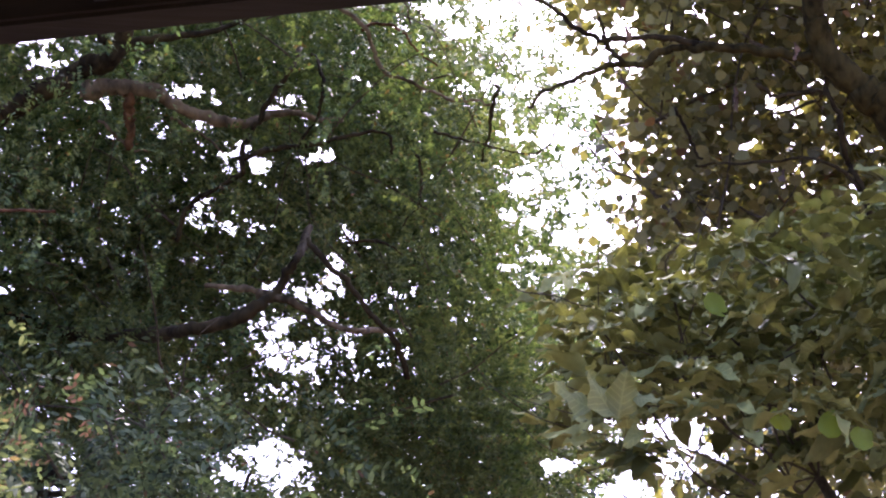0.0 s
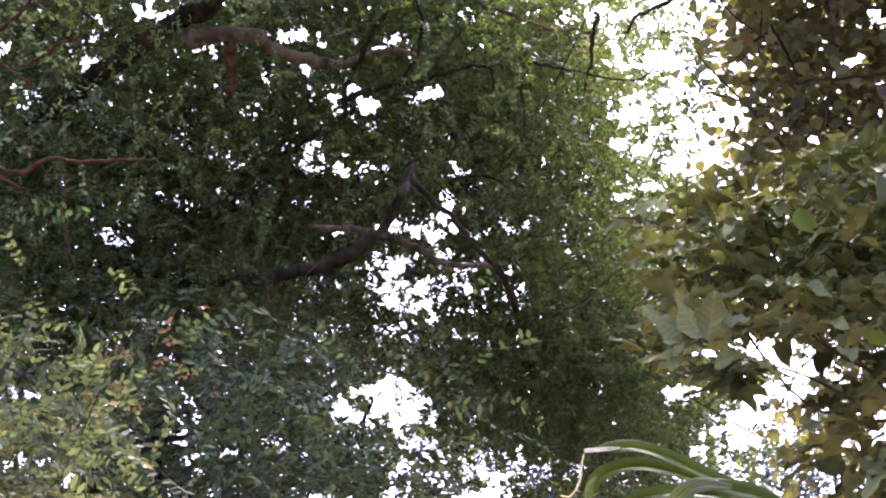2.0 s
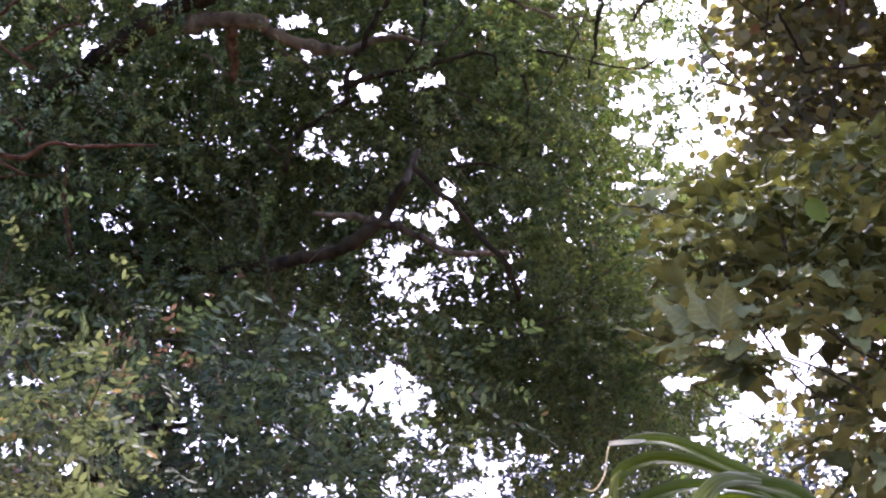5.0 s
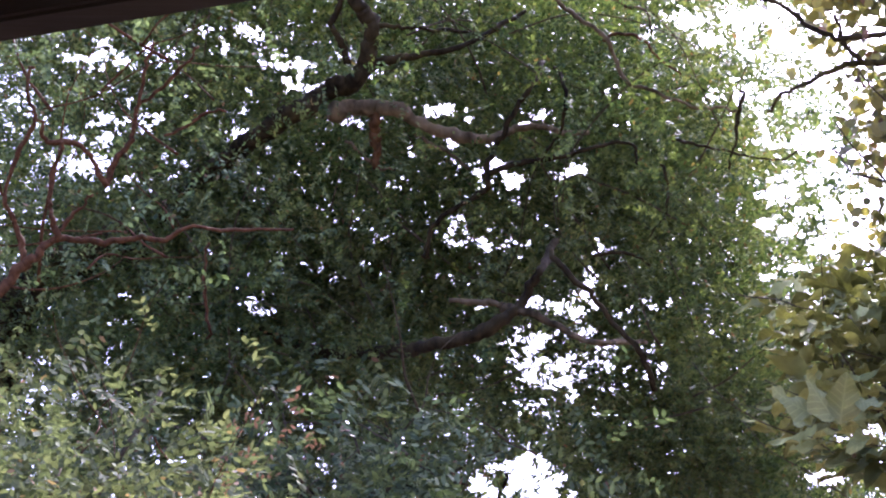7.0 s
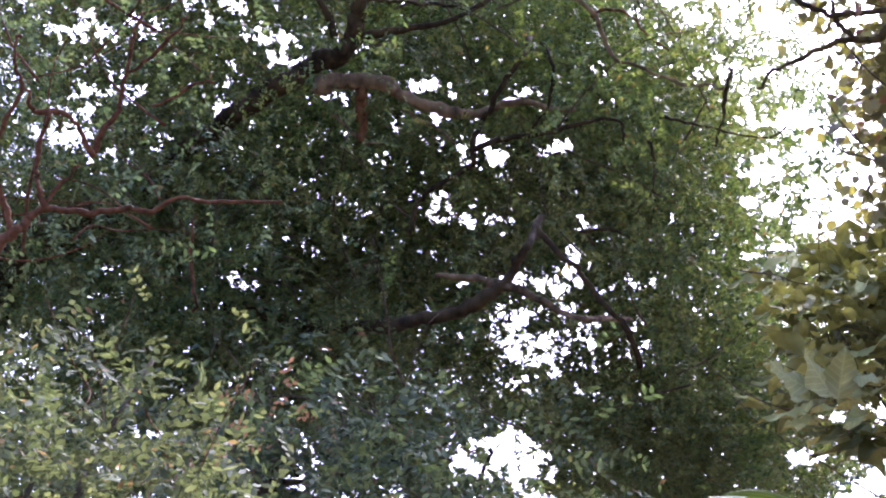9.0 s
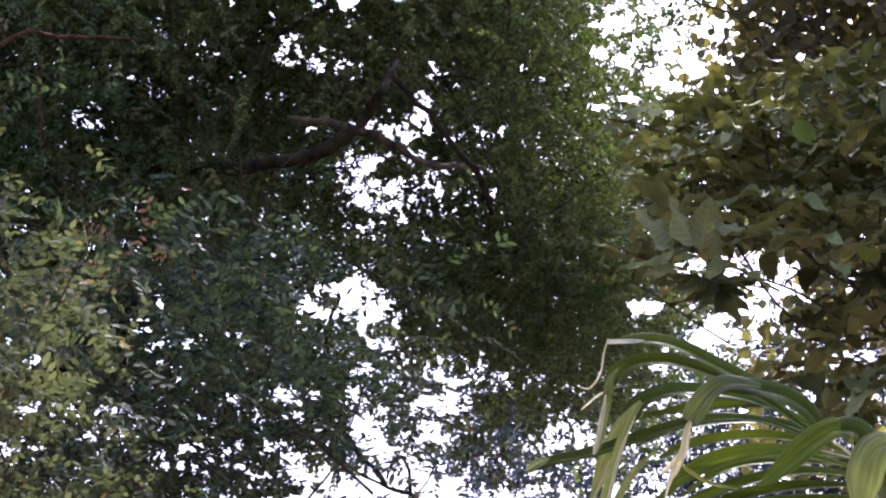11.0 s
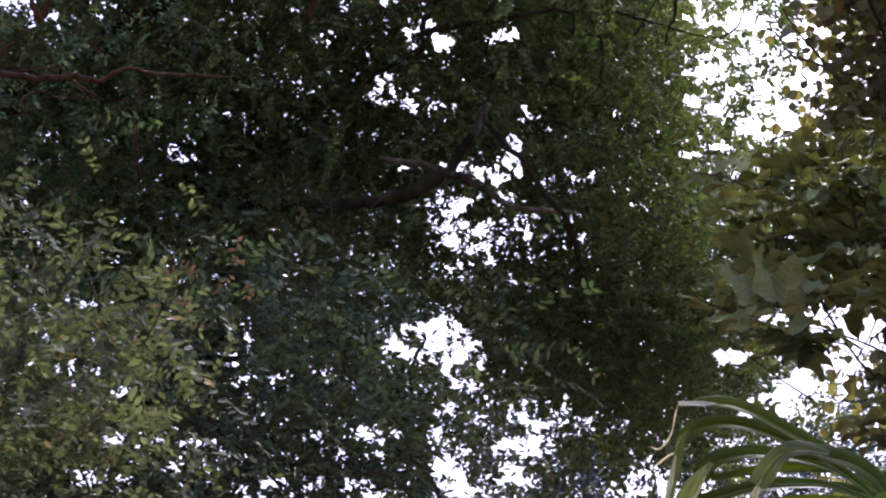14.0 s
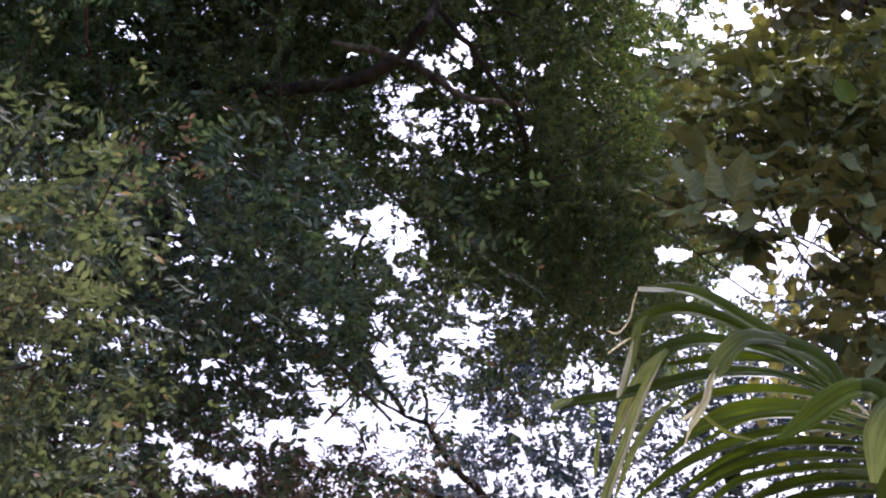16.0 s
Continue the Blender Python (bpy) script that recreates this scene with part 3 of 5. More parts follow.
limb(tree, "branch", [(-0.95, 25.50, 8.2), (-0.37, 25.19, 8.2), (0.12, 24.95, 8.2), (0.88, 24.46, 8.2)], 0.009, 0.006, BARK_LIT)
limb(tree, "limb", [(3.45, 27.72, 8.4), (3.15, 27.21, 8.2), (2.64, 26.49, 8.2), (2.19, 25.75, 8.2), (1.69, 24.97, 8.2), (1.42, 24.31, 8.2), (1.30, 23.79, 8.2), (0.78, 23.46, 8.2), (0.02, 23.10, 8.2), (-0.36, 22.51, 8.2), (-0.64, 21.75, 8.2)], 0.012, 0.013)
limb(tree, "branch", [(1.36, 24.25, 8.2), (2.32, 24.44, 8.2), (3.38, 24.68, 8.2), (4.34, 24.92, 8.2), (5.69, 25.12, 8.2), (6.35, 24.99, 8.2), (6.57, 24.46, 8.2)], 0.015, 0.006)
limb(tree, "branch", [(3.84, 27.54, 8.4), (4.20, 26.66, 8.2), (3.98, 25.63, 8.2), (3.38, 24.68, 8.2)], 0.01, 0.006)
limb(tree, "limb", [(-6.54, 19.40, 9.2), (-4.13, 18.85, 9.2), (-1.60, 18.72, 8.2), (-0.40, 18.95, 7.3), (1.02, 19.35, 7.3), (2.14, 20.02, 7.3), (2.83, 20.68, 7.3), (3.30, 21.40, 7.35), (3.75, 22.20, 8.0)], 0.036, 0.016)
limb(tree, "limb", [(2.05, 20.18, 7.35), (2.42, 20.09, 7.3), (3.60, 19.63, 7.3), (4.42, 19.26, 7.3), (5.30, 18.93, 7.35), (6.60, 19.00, 8.2)], 0.019, 0.010, BARK_LIT, "crooked limb, paled as if sunlit")
limb(tree, "branch", [(0.20, 20.42, 7.35), (1.15, 20.34, 7.35), (1.70, 20.26, 7.35), (2.14, 20.14, 7.35)], 0.011, 0.014, BARK_LIT)
limb(tree, "branch", [(3.60, 21.90, 7.35), (4.40, 20.92, 7.3), (5.09, 20.18, 7.3), (5.77, 19.45, 7.3), (6.40, 18.60, 7.3), (6.80, 17.50, 7.35)], 0.012, 0.012)
limb(tree, "branch", [(4.99, 21.73, 8.2), (5.65, 21.80, 8.2), (6.29, 21.64, 8.2), (6.84, 21.35, 8.2)], 0.008, 0.005)
limb(tree, "branch", [(3.51, 30.12, 8.2), (4.29, 29.42, 8.2), (5.06, 28.79, 8.2), (5.63, 28.34, 8.2), (5.89, 27.72, 8.2), (6.31, 27.07, 8.2), (6.82, 26.78, 8.2), (7.67, 26.43, 8.2), (8.60, 26.12, 8.2), (9.45, 26.00, 8.2), (9.98, 25.94, 8.2)], 0.011, 0.007, BARK_LIT)
limb(tree, "branch", [(5.59, 28.30, 8.2), (6.22, 28.48, 8.2), (6.99, 28.19, 8.2), (7.36, 27.81, 8.2), (7.76, 27.34, 8.2), (8.19, 27.14, 8.2)], 0.008, 0.004, BARK_LIT_ORANGE)
limb(tree, "branch", [(5.49, 29.88, 8.2), (6.36, 29.33, 8.2), (7.03, 29.09, 8.2), (7.29, 28.43, 8.2)], 0.008, 0.004, BARK_LIT)
limb(tree, "branch", [(10.15, 26.53, 8.2), (10.01, 25.85, 8.2), (9.86, 25.09, 8.2), (9.61, 24.16, 8.2)], 0.01, 0.006)
limb(tree, "branch", [(7.78, 25.13, 8.2), (8.71, 24.87, 8.2), (9.65, 24.71, 8.2), (10.66, 24.43, 8.2), (11.58, 24.40, 8.2), (12.04, 24.71, 8.2), (12.31, 25.33, 8.2), (12.57, 25.65, 8.2)], 0.007, 0.003)
limb(tree, "branch", [(7.27, 24.46, 8.2), (7.52, 23.75, 8.2), (7.38, 22.89, 8.2), (6.88, 22.22, 8.2)], 0.008, 0.004)
limb(tree, "branch", [(1.96, 15.11, 8.2), (1.67, 14.15, 8.2), (1.64, 13.29, 8.2), (1.78, 12.60, 8.2)], 0.009, 0.006)
limb(tree, "branch", [(0.83, 13.79, 8.2), (1.39, 12.59, 8.2), (1.76, 11.56, 8.2), (2.85, 10.03, 8.2), (3.56, 9.26, 8.2)], 0.016, 0.01)


def main_likely(az, el):
    edge = 13.2 - 1.7 * ramp01(el, 18, 21) + 0.5 * np.sin(el * 1.9) - 0.5 * ramp01(el, 24.5, 28)
    a = ramp01(edge - az, -0.6, 0.8)
    low = ramp01(el, 10.0 + 0.2 * np.abs(az - 5), 14.0)
    return np.clip(a * low * (1 - ramp01(el, 29.5, 31.5) * ramp01(az, 2, 5)), 0, 1)


LIMB_GAPS = [(-2.7, 28.4, 0.26, 1.05), (-3.6, 27.0, 0.75, 0.38), (-2.6, 26.3, 0.94, 0.23), (-0.9, 25.9, 0.94, 0.24), (0.7, 25.5, 0.75, 0.17), (-2.3, 25.1, 0.19, 0.79), (-1.3, 27.9, 1.13, 0.17), (2.2, 25.8, 0.23, 1.05), (1.4, 24.1, 0.19, 0.52), (0.1, 23.1, 0.75, 0.17), (1.0, 19.4, 1.3, 0.36), (2.4, 20.3, 0.56, 0.45), (3.6, 19.6, 1.4, 0.2), (5.1, 20.1, 0.9, 0.5), (7.7, 26.4, 1.69, 0.12), (6.4, 28.3, 1.13, 0.17)]
GAPS_MAIN = SKY_RIGHT + CROWN_GAPS + FORK_GAPS + LOW_GAPS + LEFT_GAPS + RIGHT_LOW
crown(tree, LEAF_BIG, dict(box=(-24, 15, 9, 33, 8.55, 10.3), likely=main_likely), GAPS_MAIN, 1300, 27, (11, 0.24, 0.032, 0.0138), 11, label="dense crown of small feathery leaflets", thin=THIN, spread=0.3, flat=0.33, tilt=0.42)
crown(tree, LEAF_BIG, dict(box=(-26, 15, 9, 34, 10.2, 13.0), likely=main_likely), GAPS_MAIN, 1780, 19, (10, 0.30, 0.056, 0.0265), 13, name="back_crown", label="far side of the crown, feathery leaflets", spread=0.4, flat=0.4, thin=THIN)
# Never in view: added to shade the shrub, trimmed rightwards to let sun through.
crown(tree, LEAF_BIG, dict(box=(-40, 20, 35, 66, 7.0, 10.5), likely=lambda a, e: 0.9 * ramp01(-a, -3, 4)), [], 700, 6, (6, 0.34, 0.11, 0.045), 12, name="upper_crown", label="unseen upper crown of feathery leaflets, added for shade")

MASSES = [(9.4, 16.9, 3.10, 4.54), (8.4, 20.5, 2.98, 2.27), (-2.5, 19.3, 3.70, 1.40), (7.6, 22.4, 2.83, 3.14), (8.8, 18.3, 2.02, 4.02), (7.9, 21.1, 2.43, 1.57), (9.0, 23.7, 1.72, 1.92), (10.7, 14.1, 1.98, 1.92), (2.3, 27.4, 3.15, 1.05), (-7.5, 21.1, 4.87, 2.62), (6.9, 24.4, 2.88, 2.27), (6.7, 15.9, 2.36, 2.97), (-8.3, 19.6, 2.97, 1.57)]


def mass_likely(az, el):
    q = np.full_like(az, 9.0)
    for g in MASSES:
        q = np.minimum(q, ((az - g[0]) / g[2]) ** 2 + ((el - g[1]) / g[3]) ** 2)
    return np.clip(1.5 - q, 0, 1)


crown(tree, LEAF_BIG, dict(box=(-12, 14, 10, 29, 8.9, 11.5), likely=mass_likely), GAPS_MAIN, 1500, 13, (10, 0.26, 0.047, 0.0225), 14, name="inner_crown", label="dark inner mass of feathery leaflets", spread=0.25)

crown(tree, LEAF_BIG, dict(box=(-12, 13, 13, 29, 7.75, 8.15), likely=main_likely), GAPS_MAIN + LIMB_GAPS, 120, 10, (11, 0.22, 0.030, 0.0120), 15, name="front_crown", label="loose outer sprays of feathery leaflets", spread=0.2, thin=THIN)

OPENINGS = CROWN_GAPS + FORK_GAPS
crown(tree, LEAF_BIG, dict(box=(-13, 9, 16.0, 29, 8.3, 9.6), likely=lambda x, y: 0.08 + 0.9 * (openness(x, y, OPENINGS) > 0.4)), LIMB_GAPS, 800, 4, (9, 0.17, 0.029, 0.0120), 16, name="loose_sprays", label="thin sprays of leaflets across the openings", spread=0.10)

for a, e, h, n in ((12.70, 23.8, 0.9, 9), (12.9, 25.4, 1.0, 7), (12.2, 22.2, 0.5, 6), (13.3, 24.6, 1.4, 8)):
    crown(tree, LEAF_BIG, dict(box=(a - 0.25, a + 0.25, e - h / 2, e + h / 2, 8.8, 9.2), likely=lambda x, y: 1.0 + 0 * x), [], n, 3, (7, 0.11, 0.038, 0.017), int(a * 100), name="hanging_spray", label="loose hanging spray of leaflets", spread=0.05)

# ---- middle tree, bluish drooping leaves ----
mid = thing("locust_tree", "young tree with drooping bluish-green feathery leaves", "tree")
v, f = tube([(-1.6, 6.6, -0.1), (-1.55, 6.6, 1.5), (-1.3, 6.6, 2.6), spot(-5, 14, 6.8)], 0.09, 0.04)
mesh_object("trunk", v, f, BARK, mid)
limb(mid, "branch", [(-5, 14, 6.8), (-3.53, 14.12, 7.2), (-0.35, 14.89, 7.3), (1.80, 15.78, 7.3)], 0.014, 0.005)
limb(mid, "branch", [(-5, 14, 6.8), (-4.30, 11.69, 7.2), (-0.79, 10.73, 7.3), (2.19, 11.44, 7.3)], 0.012, 0.005)

limb(mid, "stub", [(-4.97, 14.52, 6.9), (-4.69, 14.45, 6.9), (-4.41, 14.39, 6.9), (-4.13, 14.30, 6.9)], 0.030, 0.024, BARK, "short thick dark broken stub")


def mid_likely(az, el):
    top = 16.8 - 0.18 * np.abs(az + 3.0)
    return ramp01(top - el, -0.5, 1.5) * ramp01(4.5 - az, -0.5, 2.0) * (0.15 + 0.85 * ramp01(el + 0.30 * np.maximum(1.5 - az, 0), 8.5, 12))


crown(mid, LEAF_MID, dict(box=(-15, 6, 5, 19, 6.0, 7.6), likely=mid_likely), FORK_GAPS + LOW_GAPS + LEFT_GAPS + LAND_GAPS + LIMB_GAPS, 800, 9, (8, 0.25, 0.044, 0.0165), 21, label="drooping bluish-green leaflets", spread=0.17, thin=THIN, singles=90, clear=1.0)

# ---- left tree with reddish branches ----
red = thing("young_tree", "slender young tree with reddish branching stems", "tree")
v, f = tube([(-2.1, 6.1, -0.1), (-2.05, 6.1, 1.6), (-1.95, 6.15, 3.0), spot(-14.98, 19.64, 6.1)], 0.05, 0.02)
mesh_object("trunk", v, f, BARK_RED, red)
limb(red, "branch", [(-14.98, 19.64, 6.1), (-14.04, 20.40, 6.1), (-13.61, 20.94, 6.1), (-13.11, 21.41, 6.1), (-12.84, 21.77, 6.1), (-11.79, 21.80, 6.1), (-10.88, 21.83, 6.1), (-9.79, 21.99, 6.1), (-8.88, 22.21, 6.1), (-8.25, 22.50, 6.1), (-6.85, 22.50, 6.1), (-4.98, 22.53, 6.1)], 0.0162, 0.0043, BARK_RED)
limb(red, "branch", [(-12.84, 21.77, 6.1), (-12.97, 22.45, 6.1), (-13.06, 23.04, 6.1), (-12.98, 23.91, 6.1), (-12.78, 24.78, 6.1)], 0.0114, 0.0054, BARK_RED)
limb(red, "branch", [(-12.84, 21.77, 6.1), (-12.55, 22.23, 6.1), (-12.06, 22.78, 6.1), (-11.64, 23.24, 6.1)], 0.0076, 0.0043, BARK_RED)
limb(red, "branch", [(-13.67, 21.02, 6.1), (-13.96, 21.77, 6.1), (-14.22, 22.60, 6.1), (-14.40, 23.35, 6.1), (-14.11, 24.23, 6.1), (-13.67, 25.35, 6.1), (-13.92, 26.04, 6.1), (-13.92, 26.89, 6.1)], 0.0095, 0.0054, BARK_RED)
limb(red, "branch", [(-11.20, 23.53, 6.3), (-10.85, 24.56, 6.3), (-10.51, 25.44, 6.3), (-10.35, 26.14, 6.3), (-10.23, 27.01, 6.3), (-10.00, 28.00, 6.3)], 0.0114, 0.0043, BARK_RED)
limb(red, "branch", [(-10.35, 26.14, 6.3), (-9.56, 26.75, 6.3), (-8.84, 27.48, 6.3), (-8.45, 27.98, 6.3)], 0.0067, 0.0043, BARK_RED)
limb(red, "branch", [(-13.67, 25.35, 6.2), (-13.33, 24.73, 6.2), (-12.21, 24.62, 6.2), (-11.20, 23.53, 6.2)], 0.0057, 0.0108, BARK_RED)
limb(red, "branch", [(-9.45, 25.20, 6.5), (-8.72, 25.56, 6.5), (-7.98, 25.98, 6.5), (-7.41, 26.05, 6.5)], 0.0057, 0.0043, BARK_RED)
limb(red, "branch", [(-7.69, 19.06, 6.5), (-7.80, 20.10, 6.5), (-7.93, 21.13, 6.5), (-7.76, 22.01, 6.5)], 0.0057, 0.0043, BARK_RED)
crown(red, LEAF_MID, dict(box=(-20, -5, 21.5, 31, 6.2, 7.8), likely=lambda a, e: 0.6 * ramp01(-7.6 - a, -1, 2) + 0.4 * ramp01(-12.6 - a, 0, 0.8)), LEFT_GAPS, 210, 9, (6, 0.16, 0.027, 0.0135), 31, label="airy crown of small oval leaflets", thin=THIN, singles=80)

# ---- left shrub, close by ----
shrub = thing("leafy_shrub", "bright leafy shrub with oval paired leaflets", "shrub")
for k, (a, e) in enumerate(((-12, 15), (-9, 17.5), (-15, 16), (-8, 10), (-12, 8))):
    b = spot(a, e, 4.6)
    v, f = tube([(-1.15 + 0.06 * k, 4.3, -0.05), (-1.1 + 0.07 * k, 4.3, 0.9), (b + np.array((-1.1, 4.3, 1.6))) / 2 + (0, 0, 0.15), b], 0.018, 0.006)
    mesh_object("stem", v, f, TWIG, shrub)


def shrub_likely(az, el):
    top = 17.0 - 0.05 * np.abs(az + 9) - 3.0 * ramp01(az, -7.6, -4.5)
    return ramp01(top - el, -0.2, 0.8) * (0.05 * ramp01(-5.0 - az, 0, 1) + 1.25 * ramp01(-7.8 + 0.29 * np.maximum(17 - el, 0) - az, -0.3, 0.9))


SHRUB_GAPS = [(-10.9, 15.1, 0.43, 0.45), (-9.3, 15.4, 0.43, 0.31), (-10.7, 13.5, 0.54, 0.42), (-9.0, 9.9, 0.71, 0.45), (-6.0, 10.4, 0.53, 0.45), (-8.7, 9.7, 0.71, 0.24), (-7.0, 7.8, 0.53, 0.38), (-4.9, 7.8, 0.71, 0.42)]
crown(shrub, LEAF_BUSH, dict(box=(-20, -3, 3, 20, 4.1, 5.4), likely=shrub_likely), SHRUB_GAPS, 680, 8, (6, 0.155, 0.031, 0.0130), 41, label="fresh green paired leaflets", spread=0.11, thin=THIN, singles=280)

for k, (a, e) in enumerate(((-7.2, 14.7), (-3.4, 16.3), (-6.3, 15.5), (-8.6, 13.2))):
    crown(shrub, LEAF_BROWN, dict(box=(a - 0.45, a + 0.45, e - 0.5, e + 0.5, 4.4, 4.8), likely=lambda x, y: 1.0 + 0 * x), [], 4, 2, (4, 0.08, 0.022, 0.0090), 91 + k, name="dry_spray", label="withered brown leaflets", spread=0.05)

# ---- round-leaved tree on the right ----
def broad_leaf_shape(wave, fold, seed, points=12):
    """A broad leaf of unit length along +x with a folded midrib and a wavy rim: vertices and faces."""
    rng = np.random.default_rng(seed)
    v, f = [], []
    for i in range(points):
        t = i / (points - 1)
        w = 0.5 * 0.50 * math.sin(math.pi * min(1, (t * 0.93 + 0.05)) ** 0.75) ** 0.8 if 0 < t < 1 else 0.012
        droop = -(0.12 + 0.09 * (seed % 4)) * t * t
        for s in (-1, -0.5, 0, 0.5, 1):
            v.append((t, s * w, droop + fold * abs(s) * w + wave * abs(s) * math.sin(t * (9 + seed % 5) + s * 2.5 + rng.uniform(-0.7, 0.7))))
    for i in range(points - 1):
        for j in range(4):
            f.append((i * 5 + j, i * 5 + j + 1, (i + 1) * 5 + j + 1, (i + 1) * 5 + j))
    return np.array(v), f


def leaf_meshes(kind, material, count, wave, fold):
    out = []
    for i in range(count):
        v, f = broad_leaf_shape(wave, fold, i)
        me = bpy.data.meshes.new(kind)
        me.from_pydata([tuple(p) for p in v], [], f)
        me.materials.append(material)
        me.polygons.foreach_set("use_smooth", [True] * len(f))
        out.append(me)
    return out


ROUND_OUT = np.array([(0, 0), (0.14, 0.36), (0.42, 0.48), (0.80, 0.30), (1.0, 0.0), (0.80, -0.30), (0.42, -0.48), (0.14, -0.36)])


def round_crown(parent, material, region, gaps, count, size, seed, label, spread=0.15, cluster=5, tilt=0.7, name="crown", clear=0.97, singles=0):
    rng = np.random.default_rng(seed)
    az0, az1, el0, el1, d0, d1 = region["box"]
    az, el, d = rng.uniform(az0, az1, count), rng.uniform(el0, el1, count), rng.uniform(d0, d1, count)
    keep = rng.uniform(size=count) < region["likely"](az, el)
    c = np.repeat(spot(az[keep], el[keep], d[keep]), cluster, 0)
    n = len(c)
    c = c + rng.normal(size=(n, 3)) * spread
    R = rotations(n, rng, tilt)
    s = size * rng.uniform(0.65, 1.2, n)
    flat = np.concatenate((ROUND_OUT, -0.25 * ROUND_OUT[:, :1] ** 2 + 0.25 * np.abs(ROUND_OUT[:, 1:])), 1)
    q = np.einsum("nij,kj->nki", R, flat) * s[:, None, None] + c[:, None]
    a, e, _ = bearing(q.mean(1))
    keep = rng.uniform(size=n) > clear * openness(a, e, gaps)
    if singles:
        far_off = np.linalg.norm(c - EYE, axis=1) + 9.0 * ~keep + 9.0 * (a > 24)
        first = np.argsort(far_off)[:singles]
        me = bpy.data.meshes.new("leaf")
        me.from_pydata([tuple(p) for p in flat], [], [tuple(range(len(flat)))])
        me.materials.append(material)
        for i in first:
            ob = new("leaf", me)
            ob.parent = parent
            ob.matrix_basis = Matrix.LocRotScale(Vector(c[i]), Matrix([list(r) for r in R[i]]).to_quaternion(), Vector((1, 1, 1)) * float(s[i]))
        keep[first] = False
    return leaf_cloud(name, q[keep], material, parent, label)


dark = thing("round_leaved_tree", "tall round-leaved tree with a curved mossy trunk", "tree")
v, f = tube([(3.3, 5.8, -0.2), (3.25, 5.8, 1.4), (3.05, 5.4, 2.8)] + [spot(*p) for p in [(23.41, 24.37, 6.2), (22.87, 24.82, 6.2), (22.24, 25.33, 6.2), (21.60, 25.97, 6.2), (21.14, 26.80, 6.2), (20.94, 27.65, 6.2), (20.85, 28.38, 6.2), (20.87, 30.42, 6.2)]], 0.070, 0.037, sides=14)
mesh_object("trunk", v, f, BARK_MOSS, dark, "curved mossy trunk")
limb(dark, "limb", [(21.13, 26.73, 6.2), (19.97, 26.93, 6.2), (18.65, 27.06, 6.2), (17.12, 27.24, 6.2), (15.96, 27.27, 6.2), (14.97, 27.10, 6.2), (14.09, 27.00, 6.2), (13.00, 26.81, 6.2), (12.15, 26.56, 6.4), (11.50, 26.20, 6.6), (11.03, 25.83, 6.8)], 0.019, 0.006, BARK_MOSS, "long thin crooked limb")
limb(dark, "branch", [(18.08, 27.15, 6.2), (16.17, 27.47, 6.2), (14.43, 27.74, 6.2), (13.46, 27.92, 6.2), (12.55, 28.39, 6.2), (11.55, 28.93, 6.2), (10.38, 29.53, 6.2)], 0.012, 0.007)
limb(dark, "branch", [(14.11, 27.02, 6.2), (13.75, 27.53, 6.2), (13.55, 27.99, 6.2), (13.50, 28.51, 6.2)], 0.009, 0.006)
limb(dark, "branch", [(18.73, 26.02, 6.2), (19.26, 25.65, 6.2), (20.19, 25.50, 6.2), (20.94, 25.48, 6.2), (21.25, 24.89, 6.2), (21.33, 24.01, 6.2), (21.59, 23.12, 6.2), (21.87, 22.36, 6.2), (22.07, 21.33, 6.2)], 0.007, 0.011)
limb(dark, "branch", [(18.98, 25.09, 6.2), (19.78, 25.13, 6.2), (20.55, 25.29, 6.2), (20.87, 25.47, 6.2)], 0.004, 0.006)
limb(dark, "branch", [(16.43, 23.74, 6.2), (17.74, 23.67, 6.2), (19.42, 23.62, 6.2), (20.36, 23.61, 6.2), (21.21, 22.99, 6.2), (21.72, 22.38, 6.2)], 0.004, 0.007)
limb(dark, "branch", [(15.91, 25.57, 6.2), (16.30, 24.52, 6.2), (16.72, 23.90, 6.2)], 0.006, 0.004)
limb(dark, "branch", [(20.97, 26.47, 6.2), (21.04, 25.95, 6.2), (21.09, 25.46, 6.2)], 0.01, 0.008)


def dark_likely(az, el):
    left = 14.70 + 0.5 * np.sin(el * 1.7) - 1.3 * ramp01(el, 26.5, 28.5) + 0.5 * ramp01(24 - el, 0, 4)
    return ramp01(az - left, -0.15, 0.4) * (0.34 + 0.66 * ramp01(el, 15.0, 18.0))


BROAD_GAPS = [(14.4, 15.5, 0.56, 0.24), (15.0, 15.2, 0.38, 0.28), (15.6, 15.7, 0.34, 0.23), (16.1, 16.0, 0.26, 0.10), (16.6, 15.7, 0.26, 0.17), (13.7, 16.1, 0.23, 0.16), (14.4, 14.6, 0.56, 0.45), (13.9, 14.2, 0.41, 0.31), (14.6, 14.1, 0.49, 0.24), (17.4, 14.9, 0.21, 0.26), (12.6, 15.6, 0.34, 0.09), (14.2, 13.6, 0.56, 0.14), (15.9, 15.0, 0.13, 0.12), (19.5, 13.8, 0.19, 0.14)]
BAND_GAPS = [(14.4, 15.8, 0.69, 0.51), (15.4, 15.0, 0.78, 0.42), (14.2, 14.3, 1.11, 0.38), (15.0, 14.5, 0.63, 0.28), (13.5, 13.8, 0.78, 0.38), (12.8, 13.1, 0.78, 0.38), (12.3, 12.9, 0.57, 0.23), (15.3, 13.7, 0.48, 0.28), (12.6, 15.8, 0.69, 0.16), (13.3, 13.0, 0.78, 0.28), (14.5, 13.3, 0.53, 0.19)]
BROAD_GAPS = BROAD_GAPS + BAND_GAPS
